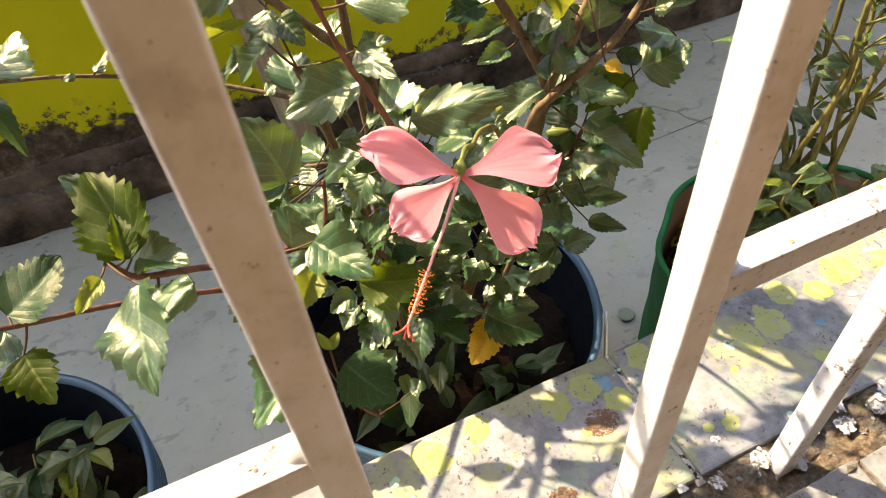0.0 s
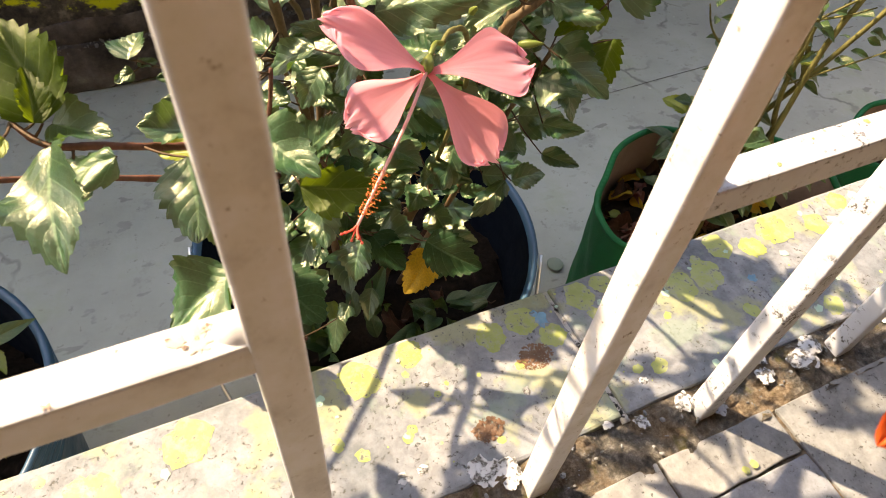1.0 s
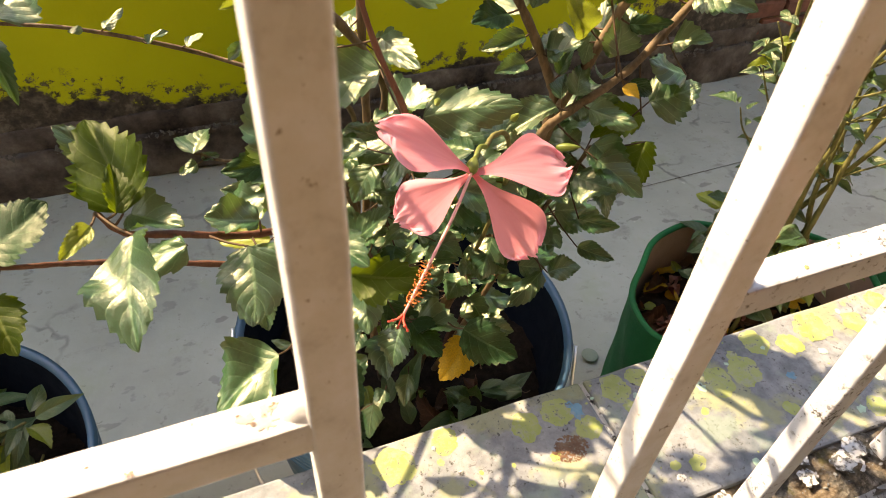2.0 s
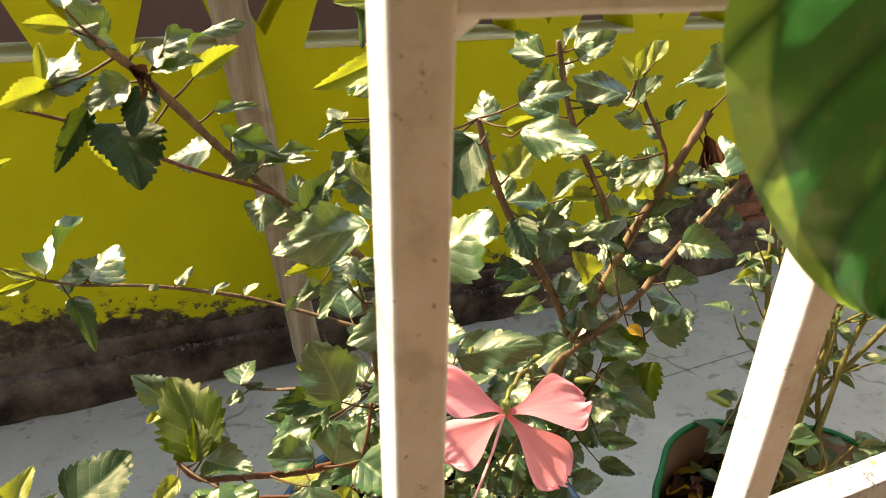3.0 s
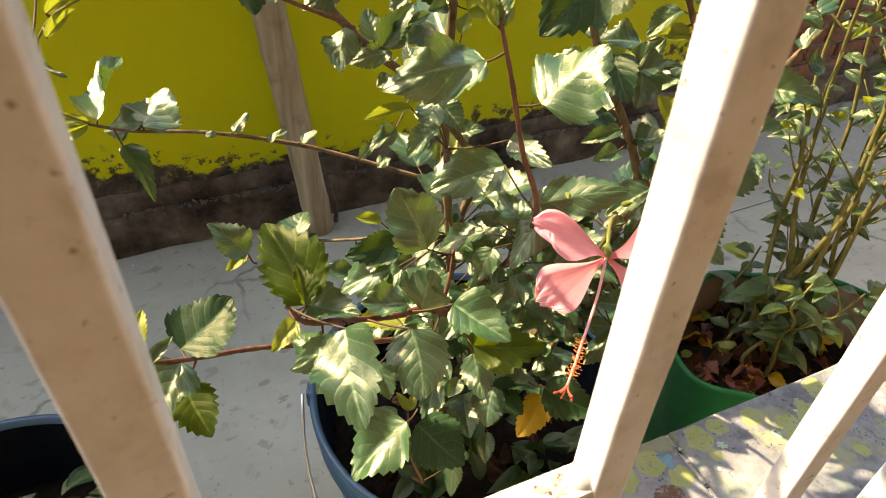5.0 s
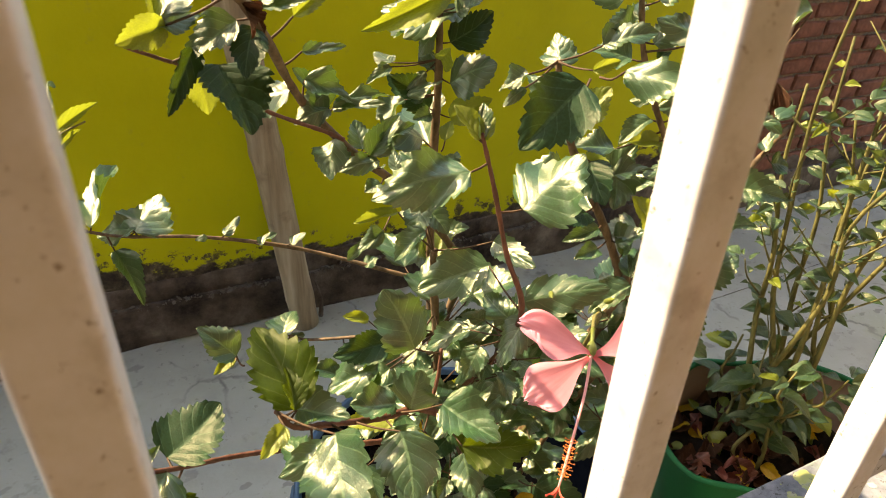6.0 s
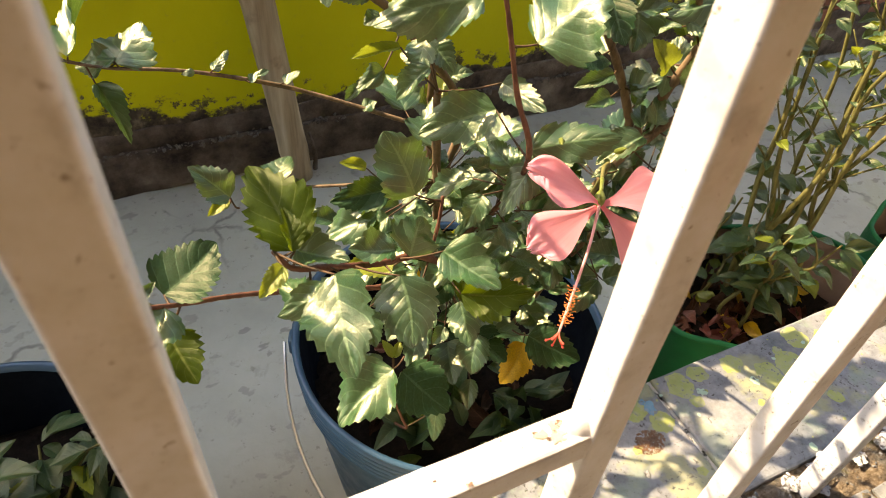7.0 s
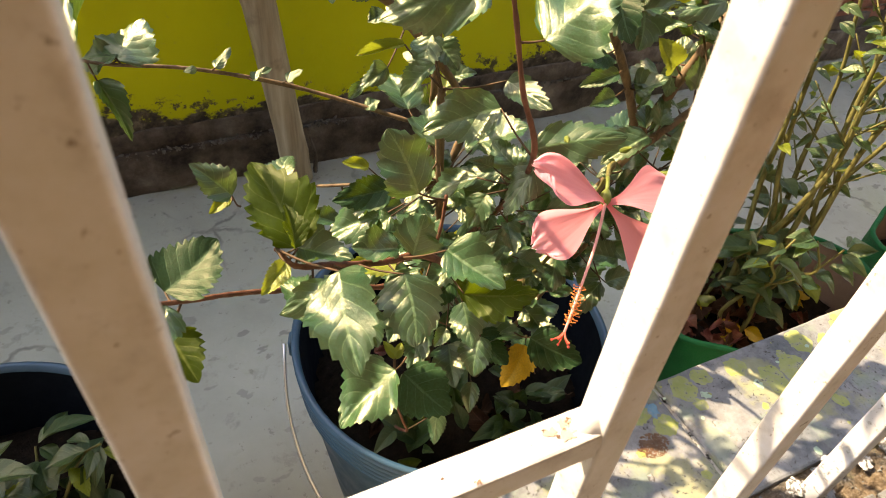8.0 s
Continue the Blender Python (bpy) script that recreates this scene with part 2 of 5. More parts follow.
def leafy(name, dark, light, vein, through_colour, rough=0.41, translucent=0.11, spec=1.0, quilt=0.20, ior=1.5):
    """A leaf: veins laid out along the leaf's own length and width, a glossy skin and light that shines through."""
    m = material(name, rough, spec=spec)
    t = m.node_tree
    b = t.nodes["Principled BSDF"]
    b.inputs["Specular Tint"].default_value = (1.0, 0.94, 0.66, 1)
    b.inputs["IOR"].default_value = ior
    uv = nd(m, "ShaderNodeUVMap")
    sep = nd(m, "ShaderNodeSeparateXYZ")
    wire(m, uv.outputs["UV"], sep.inputs[0])
    across = mathn(m, "ABSOLUTE", mathn(m, "SUBTRACT", sep.outputs["X"], 0.5))
    mid = ramp(m, across, [(0.0, grey(1)), (0.016, grey(0.9)), (0.030, grey(0))])
    slant = mathn(m, "SUBTRACT", mathn(m, "ADD", mathn(m, "MULTIPLY", sep.outputs["Y"], 5.6), mathn(m, "MULTIPLY", mathn(m, "SUBTRACT", noise_of(m, 2.2, 3), 0.5), 0.3)), mathn(m, "MULTIPLY", across, 4.0))
    saw = mathn(m, "ABSOLUTE", mathn(m, "SUBTRACT", mathn(m, "FRACT", slant), 0.5))
    side = ramp(m, saw, [(0.0, grey(1)), (0.035, grey(0.7)), (0.065, grey(0))])
    veins = mathn(m, "MAXIMUM", mid, mathn(m, "MULTIPLY", side, 0.75))
    info = nd(m, "ShaderNodeObjectInfo")
    tone = blend(m, info.outputs["Random"], dark, light)
    tone = blend(m, mathn(m, "MULTIPLY", noise_of(m, 3, 4), 0.3), tone, light)
    spots = ramp(m, noise_of(m, 9, 5, 0.7), [(0.66, grey(0)), (0.74, grey(0.6))])
    tone = blend(m, spots, tone, [v * 0.55 for v in dark])
    tone = blend(m, mathn(m, "MULTIPLY", veins, 0.75), tone, vein)
    tissue = ramp(m, noise_of(m, 26, 5, 0.7), [(0.35, grey(0.62)), (0.65, grey(1.25))])
    tone = blend(m, 0.9, tone, tissue, "MULTIPLY")
    wire(m, tone, b.inputs["Base Color"])
    bump(m, mathn(m, "ADD", mathn(m, "MULTIPLY", mathn(m, "POWER", mathn(m, "MULTIPLY", saw, 2.0), 0.55), quilt), mathn(m, "MULTIPLY", mathn(m, "ADD", mathn(m, "MULTIPLY", noise_of(m, 3.4, 3), 0.20), mathn(m, "MULTIPLY", noise_of(m, 30, 5, 0.65), 0.26)), 0.95)), 0.50, 0.0020)
    tr = nd(m, "ShaderNodeBsdfTranslucent")
    thru = blend(m, mathn(m, "MULTIPLY", veins, 0.5), through_colour, [v * 0.6 for v in through_colour])
    wire(m, thru, tr.inputs["Color"])
    mix = nd(m, "ShaderNodeMixShader")
    mix.inputs[0].default_value = translucent
    wire(m, b.outputs[0], mix.inputs[1])
    wire(m, tr.outputs[0], mix.inputs[2])
    wire(m, mix.outputs[0], t.nodes["Material Output"].inputs["Surface"])
    return m


def vine_skin():
    """A thick glossy leaf: dark sunken veins, swollen panels between them and a pale rim that paints in a strip of
    sunlight.
    """
    m = material("glossy_vine_leaf", 0.26, spec=1.0)
    t = m.node_tree
    b = t.nodes["Principled BSDF"]
    uv = nd(m, "ShaderNodeUVMap")
    sep = nd(m, "ShaderNodeSeparateXYZ")
    wire(m, uv.outputs["UV"], sep.inputs[0])
    across = mathn(m, "ABSOLUTE", mathn(m, "SUBTRACT", sep.outputs["X"], 0.5))
    slant = mathn(m, "SUBTRACT", mathn(m, "MULTIPLY", sep.outputs["Y"], 3.6), mathn(m, "MULTIPLY", across, 2.6))
    saw = mathn(m, "ABSOLUTE", mathn(m, "SUBTRACT", mathn(m, "FRACT", slant), 0.5))
    vein = ramp(m, saw, [(0.0, grey(0.85)), (0.04, grey(0.6)), (0.15, grey(0))])
    tone = ramp(m, noise_of(m, 4, 5), [(0.35, (0.007, 0.080, 0.020)), (0.65, (0.018, 0.150, 0.034))])
    ragged = mathn(m, "ADD", across, mathn(m, "MULTIPLY", mathn(m, "SUBTRACT", noise_of(m, 3, 3), 0.5), 0.10))
    # The sunlit strip along the leaf's edge is painted as a yellow-green rim.
    rim = ramp(m, ragged, [(0.345, grey(0)), (0.37, grey(0.9))])
    tone = blend(m, rim, tone, (0.26, 0.38, 0.075))
    rust = ramp(m, noise_of(m, 9, 5, 0.7), [(0.60, grey(0)), (0.68, grey(0.45))])
    tone = blend(m, rust, tone, (0.17, 0.15, 0.03))
    tone = blend(m, vein, tone, (0.008, 0.065, 0.014))
    wire(m, tone, b.inputs["Base Color"])
    bump(m, mathn(m, "ADD", mathn(m, "POWER", saw, 0.9), mathn(m, "MULTIPLY", noise_of(m, 5, 3), 0.5)), 0.5, 0.004)
    tr = nd(m, "ShaderNodeBsdfTranslucent")
    wire(m, blend(m, vein, (0.20, 0.46, 0.04), (0.03, 0.12, 0.01)), tr.inputs["Color"])
    mix = nd(m, "ShaderNodeMixShader")
    wire(m, mathn(m, "ADD", mathn(m, "MULTIPLY", rim, 0.12), 0.12), mix.inputs[0])
    wire(m, b.outputs[0], mix.inputs[1])
    wire(m, tr.outputs[0], mix.inputs[2])
    wire(m, mix.outputs[0], t.nodes["Material Output"].inputs["Surface"])
    return m


def petal_skin(name, a, b, streak, translucent=0.35):
    m = material(name, 0.5, spec=0.35)
    t = m.node_tree
    p = t.nodes["Principled BSDF"]
    uv = nd(m, "ShaderNodeUVMap")
    mp = nd(m, "ShaderNodeMapping")
    mp.inputs["Scale"].default_value = (30, 2.0, 1)
    wire(m, uv.outputs["UV"], mp.inputs["Vector"])
    n = nd(m, "ShaderNodeTexNoise", Scale=1.0, Detail=4.0)
    wire(m, mp.outputs["Vector"], n.inputs["Vector"])
    sep = nd(m, "ShaderNodeSeparateXYZ")
    wire(m, uv.outputs["UV"], sep.inputs[0])
    col = ramp(m, sep.outputs["Y"], [(0.0, streak), (0.22, a), (0.75, a), (1.0, b)])
    lines = ramp(m, n.outputs["Fac"], [(0.34, grey(0.13)), (0.5, grey(0))])
    col = blend(m, lines, col, streak)
    wire(m, col, p.inputs["Base Color"])
    bump(m, n.outputs["Fac"], 0.10, 0.0005)
    tr = nd(m, "ShaderNodeBsdfTranslucent")
    wire(m, col, tr.inputs["Color"])
    mix = nd(m, "ShaderNodeMixShader")
    mix.inputs[0].default_value = translucent
    wire(m, p.outputs[0], mix.inputs[1])
    wire(m, tr.outputs[0], mix.inputs[2])
    wire(m, mix.outputs[0], t.nodes["Material Output"].inputs["Surface"])
    return m


def dirty_filler():
    m = material("dirty_joint_filler", 0.9, spec=0.2)
    base(m, ramp(m, noise_of(m, 130, 7, 0.7), [(0.40, (0.03, 0.03, 0.026)), (0.44, (0.20, 0.19, 0.17)), (0.47, (0.66, 0.64, 0.60))]))
    bump(m, noise_of(m, 130, 7, 0.7), 1.0, 0.004)
    return m


STALK = bark("leaf_stalk", (0.05, 0.035, 0.014), (0.11, 0.055, 0.028))
FILLER, CRUST = dirty_filler(), paint_crust()
PAINT, WORN, SLAB, MORTAR = paint_white(), paint_worn(), slab_stone(), mortar()
TILE_PALE = tile_stone("pale_sill_tile", (0.20, 0.21, 0.22), (0.36, 0.355, 0.35))
TILE_GREY = tile_stone("blue_grey_sill_tile", (0.20, 0.215, 0.245), (0.31, 0.325, 0.36))
SPLASH_LIME = splash("dried_lime_paint", (0.29, 0.335, 0.085), (0.37, 0.40, 0.15))
SPLASH_BLUE = splash("dried_blue_paint", (0.07, 0.19, 0.31), (0.15, 0.32, 0.45))
SPLASH_MINT = splash("dried_mint_paint", (0.34, 0.52, 0.40), (0.46, 0.60, 0.46))
SPLASH_RUST = splash("rust_stain", (0.085, 0.042, 0.020), (0.23, 0.115, 0.055), (0.24, 0.165, 0.11))
BARE = splash("bare_chipped_primer", (0.40, 0.33, 0.24), (0.52, 0.46, 0.38), (0.62, 0.58, 0.52))
CONCRETE, LIME, PLINTH, BRICK = concrete(), lime_wall(), plinth_plaster(), brick_red()
# The sills of the openings are a paler lime than the wall.
PALE_LIME = plain_plaster("faded_lime_sill", (0.62, 0.66, 0.42))
CREAM = plain_plaster("cream_plaster", (0.50, 0.45, 0.38))
DUST = plain_plaster("dusty_plaster_crumb", (0.13, 0.115, 0.10))
DIM = plain_plaster("brown_veranda_plaster", (0.285, 0.22, 0.15))
EARTH = plain_plaster("red_earth", (0.26, 0.15, 0.11))
BAMBOO, SOIL = bamboo(), soil()
# Shade inside the buckets is painted in as a near-black copy of the plastic.
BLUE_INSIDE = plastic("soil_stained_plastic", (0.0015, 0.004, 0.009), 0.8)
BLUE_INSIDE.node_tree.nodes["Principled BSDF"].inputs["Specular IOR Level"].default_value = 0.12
BLUE_TUB = plastic("blue_plastic", (0.030, 0.088, 0.155))
GREEN_BAG = woven("green_tarpaulin", (0.003, 0.125, 0.040))
BAG_LINING = woven("faded_bag_lining", (0.27, 0.20, 0.175))
STEEL = material("galvanised_wire", 0.4, 1.0)
BARK_RED = bark("red_brown_bark", (0.075, 0.028, 0.018), (0.20, 0.085, 0.05))
BARK_GREY = bark("grey_brown_bark", (0.055, 0.035, 0.018), (0.225, 0.148, 0.080))
STEM_GREEN = bark("green_stem", (0.075, 0.072, 0.020), (0.20, 0.18, 0.058))
LEAF_G = leafy("hibiscus_leaf", (0.005, 0.036, 0.022), (0.027, 0.092, 0.038), (0.13, 0.23, 0.11), (0.21, 0.38, 0.04), 0.35, 0.12, quilt=0.22, ior=1.64)
# Two copies of the leaf with light put into the colour: backlit, then shaded.
LEAF_T = leafy("backlit_hibiscus_leaf", (0.012, 0.030, 0.005), (0.035, 0.065, 0.008), (0.16, 0.20, 0.05), (0.26, 0.36, 0.012), 0.5, 0.30, 0.3)
LEAF_D = leafy("deep_green_hibiscus_leaf", (0.006, 0.029, 0.014), (0.018, 0.058, 0.024), (0.06, 0.12, 0.06), (0.20, 0.32, 0.015), 0.45, 0.08, 0.3)
# Yellow-green for young leaves, and for others with sunlight painted into the colour.
LEAF_Y = leafy("young_hibiscus_leaf", (0.11, 0.16, 0.015), (0.19, 0.23, 0.022), (0.26, 0.30, 0.06), (0.38, 0.44, 0.035), 0.42, 0.36)
LEAF_O = leafy("yellowed_leaf", (0.55, 0.30, 0.012), (0.66, 0.40, 0.02), (0.68, 0.45, 0.05), (0.70, 0.45, 0.02), 0.5, 0.4)
LEAF_B = leafy("withered_leaf", (0.022, 0.009, 0.006), (0.065, 0.026, 0.015), (0.13, 0.065, 0.04), (0.20, 0.06, 0.02), 0.7, 0.10, 0.3)
LEAF_R = leafy("faded_red_leaf", (0.08, 0.014, 0.012), (0.17, 0.035, 0.032), (0.40, 0.12, 0.10), (0.4, 0.08, 0.05), 0.6, 0.15)
LEAF_S = leafy("slender_leaf", (0.009, 0.036, 0.020), (0.036, 0.085, 0.034), (0.12, 0.18, 0.08), (0.26, 0.36, 0.04), 0.40, 0.16, 0.9)
LEAF_V = vine_skin()
PETAL = petal_skin("pink_petal", (0.95, 0.36, 0.42), (0.96, 0.50, 0.60), (0.88, 0.17, 0.19), 0.42)
PISTIL = petal_skin("pale_pink_pistil", (0.88, 0.55, 0.50), (0.88, 0.58, 0.52), (0.86, 0.45, 0.42), 0.2)
STIGMA = plain_plaster("coral_stigma", (0.80, 0.12, 0.08))
POLLEN = plain_plaster("orange_pollen", (0.72, 0.22, 0.06))
SEPAL = leafy("green_sepal", (0.12, 0.17, 0.03), (0.20, 0.24, 0.05), (0.2, 0.25, 0.08), (0.3, 0.35, 0.04), 0.45, 0.25)
ORANGE = petal_skin("orange_red_petal", (0.85, 0.10, 0.02), (0.88, 0.16, 0.04), (0.7, 0.05, 0.01), 0.4)


# ---- building helpers ----
def mesh_of(name, bm, mat, smooth=True):
    me = bpy.data.meshes.new(name)
    bmesh.ops.recalc_face_normals(bm, faces=bm.faces) if smooth != "keep" else None
    bm.to_mesh(me)
    bm.free()
    me.materials.append(mat)
    if smooth:
        for p in me.polygons:
            p.use_smooth = True
    return me


def part(name, bm, mat, parent, label="", smooth=True):
    ob = new(name, mesh_of(name, bm, mat, smooth))
    ob.parent = parent
    return tagged(ob, label)


def thing(name, label, category, kind="", group="", at=(0, 0, 0)):
    ob = new(name)
    ob.empty_display_size = 0.05
    ob.location = at
    return tagged(ob, label, category, group, kind)


def setting(name, bm, mat, label, category, smooth=False):
    return tagged(new(name, mesh_of(name, bm, mat, smooth)), label, category, kind="structure")


def box(bm, lo, hi, bevel=0.0, seg=2):
    c = [(a + b) / 2 for a, b in zip(lo, hi)]
    s = [b - a for a, b in zip(lo, hi)]
    made = bmesh.ops.create_cube(bm, size=1.0, matrix=Matrix.Translation(c) @ Matrix.Diagonal((*s, 1)))
    if bevel:
        edges = list({e for v in made["verts"] for e in v.link_edges})
        bmesh.ops.bevel(bm, geom=edges, offset=bevel, segments=seg, profile=0.5, affect="EDGES")
    return bm


def boxed(lo, hi, bevel=0.0, seg=2):
    return box(bmesh.new(), lo, hi, bevel, seg)


def cut_along(bm, axis, step, lo, hi):
    """Cuts across the mesh at even steps, so that it can be bent or roughened."""
    n = int((hi - lo) / step)
    for k in range(1, n):
        at = [0, 0, 0]
        at[axis] = lo + (hi - lo) * k / n
        no = [0, 0, 0]
        no[axis] = 1
        bmesh.ops.bisect_plane(bm, geom=bm.verts[:] + bm.edges[:] + bm.faces[:], plane_co=at, plane_no=no)


def roughen(bm, amount, scale, seed=0.0, only_up=False):
    for v in bm.verts:
        n = noise.noise_vector(Vector(v.co) * scale + Vector((seed, seed, seed)))
        v.co += Vector((0, 0, n.z)) * amount if only_up else n * amount


def smooth_points(points, per=5):
    """A soft curve through the points."""
    pts = [Vector(p) for p in points]
    if len(pts) < 3:
        return [pts[0].lerp(pts[-1], k / per) for k in range(per + 1)]
    ext = [pts[0] * 2 - pts[1], *pts, pts[-1] * 2 - pts[-2]]
    out = []
    for a, b, c, d in zip(ext, ext[1:], ext[2:], ext[3:]):
        for k in range(per):
            t = k / per
            out.append(0.5 * ((2 * b) + (c - a) * t + (2 * a - 5 * b + 4 * c - d) * t * t + (3 * b - a - 3 * c + d) * t ** 3))
    return out + [pts[-1]]


def tube(bm, points, r0, r1, sides=8, per=5, knots=0.0, rng=None, cap=True):
    pts = smooth_points(points, per)
    ring_before, side = None, Vector((0.31, 0.17, 0.94))
    for i, p in enumerate(pts):
        way = (pts[min(i + 1, len(pts) - 1)] - pts[max(i - 1, 0)]).normalized()
        side = (side - way * side.dot(way))
        side = side.normalized() if side.length > 1e-4 else way.orthogonal().normalized()
        other = way.cross(side)
        r = r0 + (r1 - r0) * i / (len(pts) - 1)
        if knots and rng:
            r *= 1 + knots * rng.uniform(-0.5, 1.0)
        ring = [bm.verts.new(p + (side * math.cos(a) + other * math.sin(a)) * r)
                for a in (2 * math.pi * k / sides for k in range(sides))]
        if ring_before:
            for k in range(sides):
                bm.faces.new((ring_before[k], ring_before[(k + 1) % sides], ring[(k + 1) % sides], ring[k]))
        elif cap:
            bm.faces.new(ring[::-1])
        ring_before = ring
    if cap:
        bm.faces.new(ring_before)
    return bm


def lathe(bm, profile, sides=64, centre=(0, 0)):
    """Turns (radius, height) pairs round the upright axis."""
    rings = [[bm.verts.new((centre[0] + r * math.cos(2 * math.pi * k / sides), centre[1] + r * math.sin(2 * math.pi * k / sides), z))
              for k in range(sides)] for r, z in profile]
    for a, b in zip(rings, rings[1:]):
        for k in range(sides):
            bm.faces.new((a[k], a[(k + 1) % sides], b[(k + 1) % sides], b[k]))
    return rings


def spindle(bm, p, q, r, belly=0.5):
    """A bud-shaped body from p to its point q, pleated, widest low down."""
    p, q = Vector(p), Vector(q)
    y = q - p
    size = y.length
    x = y.orthogonal().normalized()
    z = y.normalized().cross(x)
    rings = []
    for i in range(9):
        u = i / 8
        w = r * max(0.10, math.sin(math.pi * (0.10 + 0.86 * u) ** (0.6 + 0.3 * belly)))
        ring = []
        for j in range(15):
            a = 2 * math.pi * j / 15
            k = w * (1 + 0.10 * math.cos(5 * a))
            ring.append(bm.verts.new(p + y * u + (x * math.cos(a) + z * math.sin(a)) * k))
        rings.append(ring)
    for a, b in zip(rings, rings[1:]):
        for j in range(15):
            bm.faces.new((a[j], a[(j + 1) % 15], b[(j + 1) % 15], b[j]))
    bm.faces.new(rings[0][::-1])
    bm.faces.new(rings[-1])


def blob(bm, x, y, z, r, rng, sides=18, lift=0.0004, ragged=0.18):
    """A dried splash: a low, uneven disc."""
    top = []
    k0 = rng.uniform(0, 6)
    for k in range(sides):
        a = 2 * math.pi * k / sides
        q = r * (1 + ragged * (math.sin(2 * a + k0) * 0.35 + math.sin(5 * a + 2 * k0) * 0.3 + rng.uniform(-0.4, 0.4)))
        top.append(bm.verts.new((x + q * math.cos(a), y + q * math.sin(a), z + lift * 0.4)))
    mid = bm.verts.new((x, y, z + lift))
    for k in range(sides):
        bm.faces.new((mid, top[k], top[(k + 1) % sides]))


# ---- ground and walls ----
LEDGE_Z, WALL_Y = 0.439, 1.03

bm = bmesh.new()
bmesh.ops.create_grid(bm, x_segments=60, y_segments=30, size=1.0, matrix=Matrix.Translation((0.4, 0.55, 0)) @ Matrix.Diagonal((1.9, 0.48, 1, 1)))
roughen(bm, 0.004, 5.0, 3.0, True)
ground = setting("ground", bm, CONCRETE, "smooth grey-beige concrete yard floor with damp marks", "floor", True)
bm = boxed((-40, -40, -0.12), (40, 40, -0.02))
setting("ground_beyond", bm, EARTH, "bare red earth beyond the yard", "ground")
# a score line in the concrete
bm = bmesh.new()
tube(bm, [(0.55, 0.70, 0.002), (0.95, 0.715, 0.002), (1.5, 0.73, 0.002)], 0.0007, 0.0006, 5)
tagged(part("floor_joint", bm, PLINTH, ground, "dark joint line across the concrete"))


def lattice_wall():
    lo, hi = -1.5, 1.30
    bm = boxed((lo, WALL_Y, 0.13), (hi, WALL_Y + 0.11, 0.632))
    wall = setting("wall_north", bm, LIME, "lime green yard wall with flaking paint and a pierced top", "wall")
    bm = boxed((lo, WALL_Y, 0.775), (hi, WALL_Y + 0.11, 0.815), 0.004)
    part("top_beam", bm, LIME, wall)
    period = 0.265
    for k in range(-5, 5):
        c = k * period - 0.002  # middle of an upright opening
        for s in (-1, 1):
            bm = bmesh.new()
            y0, y1 = WALL_Y, WALL_Y + 0.11
            foot, head = c + s * 0.072, c + s * 0.020
            apex_top = c + s * 0.060
            ring = [(foot, 0.632), (c + s * period / 2, 0.632), (c + s * period / 2, 0.655), (apex_top, 0.775), (head, 0.775)]
            front = [bm.verts.new((x, y0 + 0.002, z)) for x, z in ring]
            back = [bm.verts.new((x, y1 - 0.002, z)) for x, z in ring]
            bm.faces.new(front)
            bm.faces.new(back[::-1])
            for i in range(len(ring)):
                j = (i + 1) % len(ring)
                bm.faces.new((front[i], back[i], back[j], front[j]))
            part("strut", bm, LIME, wall, smooth=False)
        bm = boxed((c - 0.070, WALL_Y - 0.001, 0.632), (c + 0.070, WALL_Y + 0.109, 0.641), 0.002)
        part("opening_sill", bm, PALE_LIME, wall, "pale lime sill of a wall opening", False)
    return wall


lattice_wall()
bm = boxed((-1.5, WALL_Y - 0.012, 0.0), (2.2, WALL_Y + 0.13, 0.092), 0.004)
cut_along(bm, 0, 0.04, -1.5, 2.2)
roughen(bm, 0.010, 12, 2.0)
plinth = setting("plinth", bm, PLINTH, "damp dark brown plaster plinth under the lime wall", "wall base", True)
bm = boxed((-1.5, WALL_Y - 0.003, 0.088), (2.2, WALL_Y + 0.12, 0.135), 0.003)
cut_along(bm, 0, 0.03, -1.5, 2.2)
roughen(bm, 0.009, 16, 7.0)
part("plinth_upper_course", bm, PLINTH, plinth)
# crumbs along the step between the two courses, paler to paint its lit edge
scraps = bmesh.new()
srng = random.Random(23)
for k in range(900):
    x = srng.uniform(-0.75, 1.6)
    if noise.noise(Vector((x * 5, 0, 3))) < -0.15:
        continue
    r = 0.0012 + 0.0042 * srng.random() ** 2
    turn = Matrix.Rotation(srng.uniform(0, 6), 4, (srng.random(), srng.random(), srng.random() + 0.1))
    y = WALL_Y - 0.012 + srng.gauss(0, 0.0035)
    bmesh.ops.create_icosphere(scraps, subdivisions=1, radius=r, matrix=Matrix.Translation((x, y, 0.093 + srng.gauss(0, 0.003))) @ turn @ Matrix.Diagonal((1.3, 0.8, 0.5, 1)))
tagged(part("plaster_scraps", scraps, DUST, plinth, "crumbs of fallen plaster, paler to paint the step's lit edge", False), kind="stuff")
# Only its foot shows through the openings; the height is added to cast shade.
setting("wall_behind", boxed((-6, 1.75, -0.02), (6, 1.95, 2.05)), EARTH, "reddish brown earth-plastered wall beyond the pierced wall, unseen height added to shade the yard", "wall")


def brick_pier():
    """The lime wall ends at a pier of old bricks."""
    core = setting("brick_pier", boxed((1.304, WALL_Y + 0.006, 0.10), (2.10, WALL_Y + 0.12, 1.35)), MORTAR, "old red brick wall end beside the lime paint", "wall")
    rng = random.Random(4)
    shared = []
    for k in range(4):
        b = boxed((-0.054, -0.03, -0.019), (0.054, 0.03, 0.019), 0.004, 1)
        roughen(b, 0.005, 40, k * 3.1)
        shared.append(mesh_of("brick", b, BRICK, False))
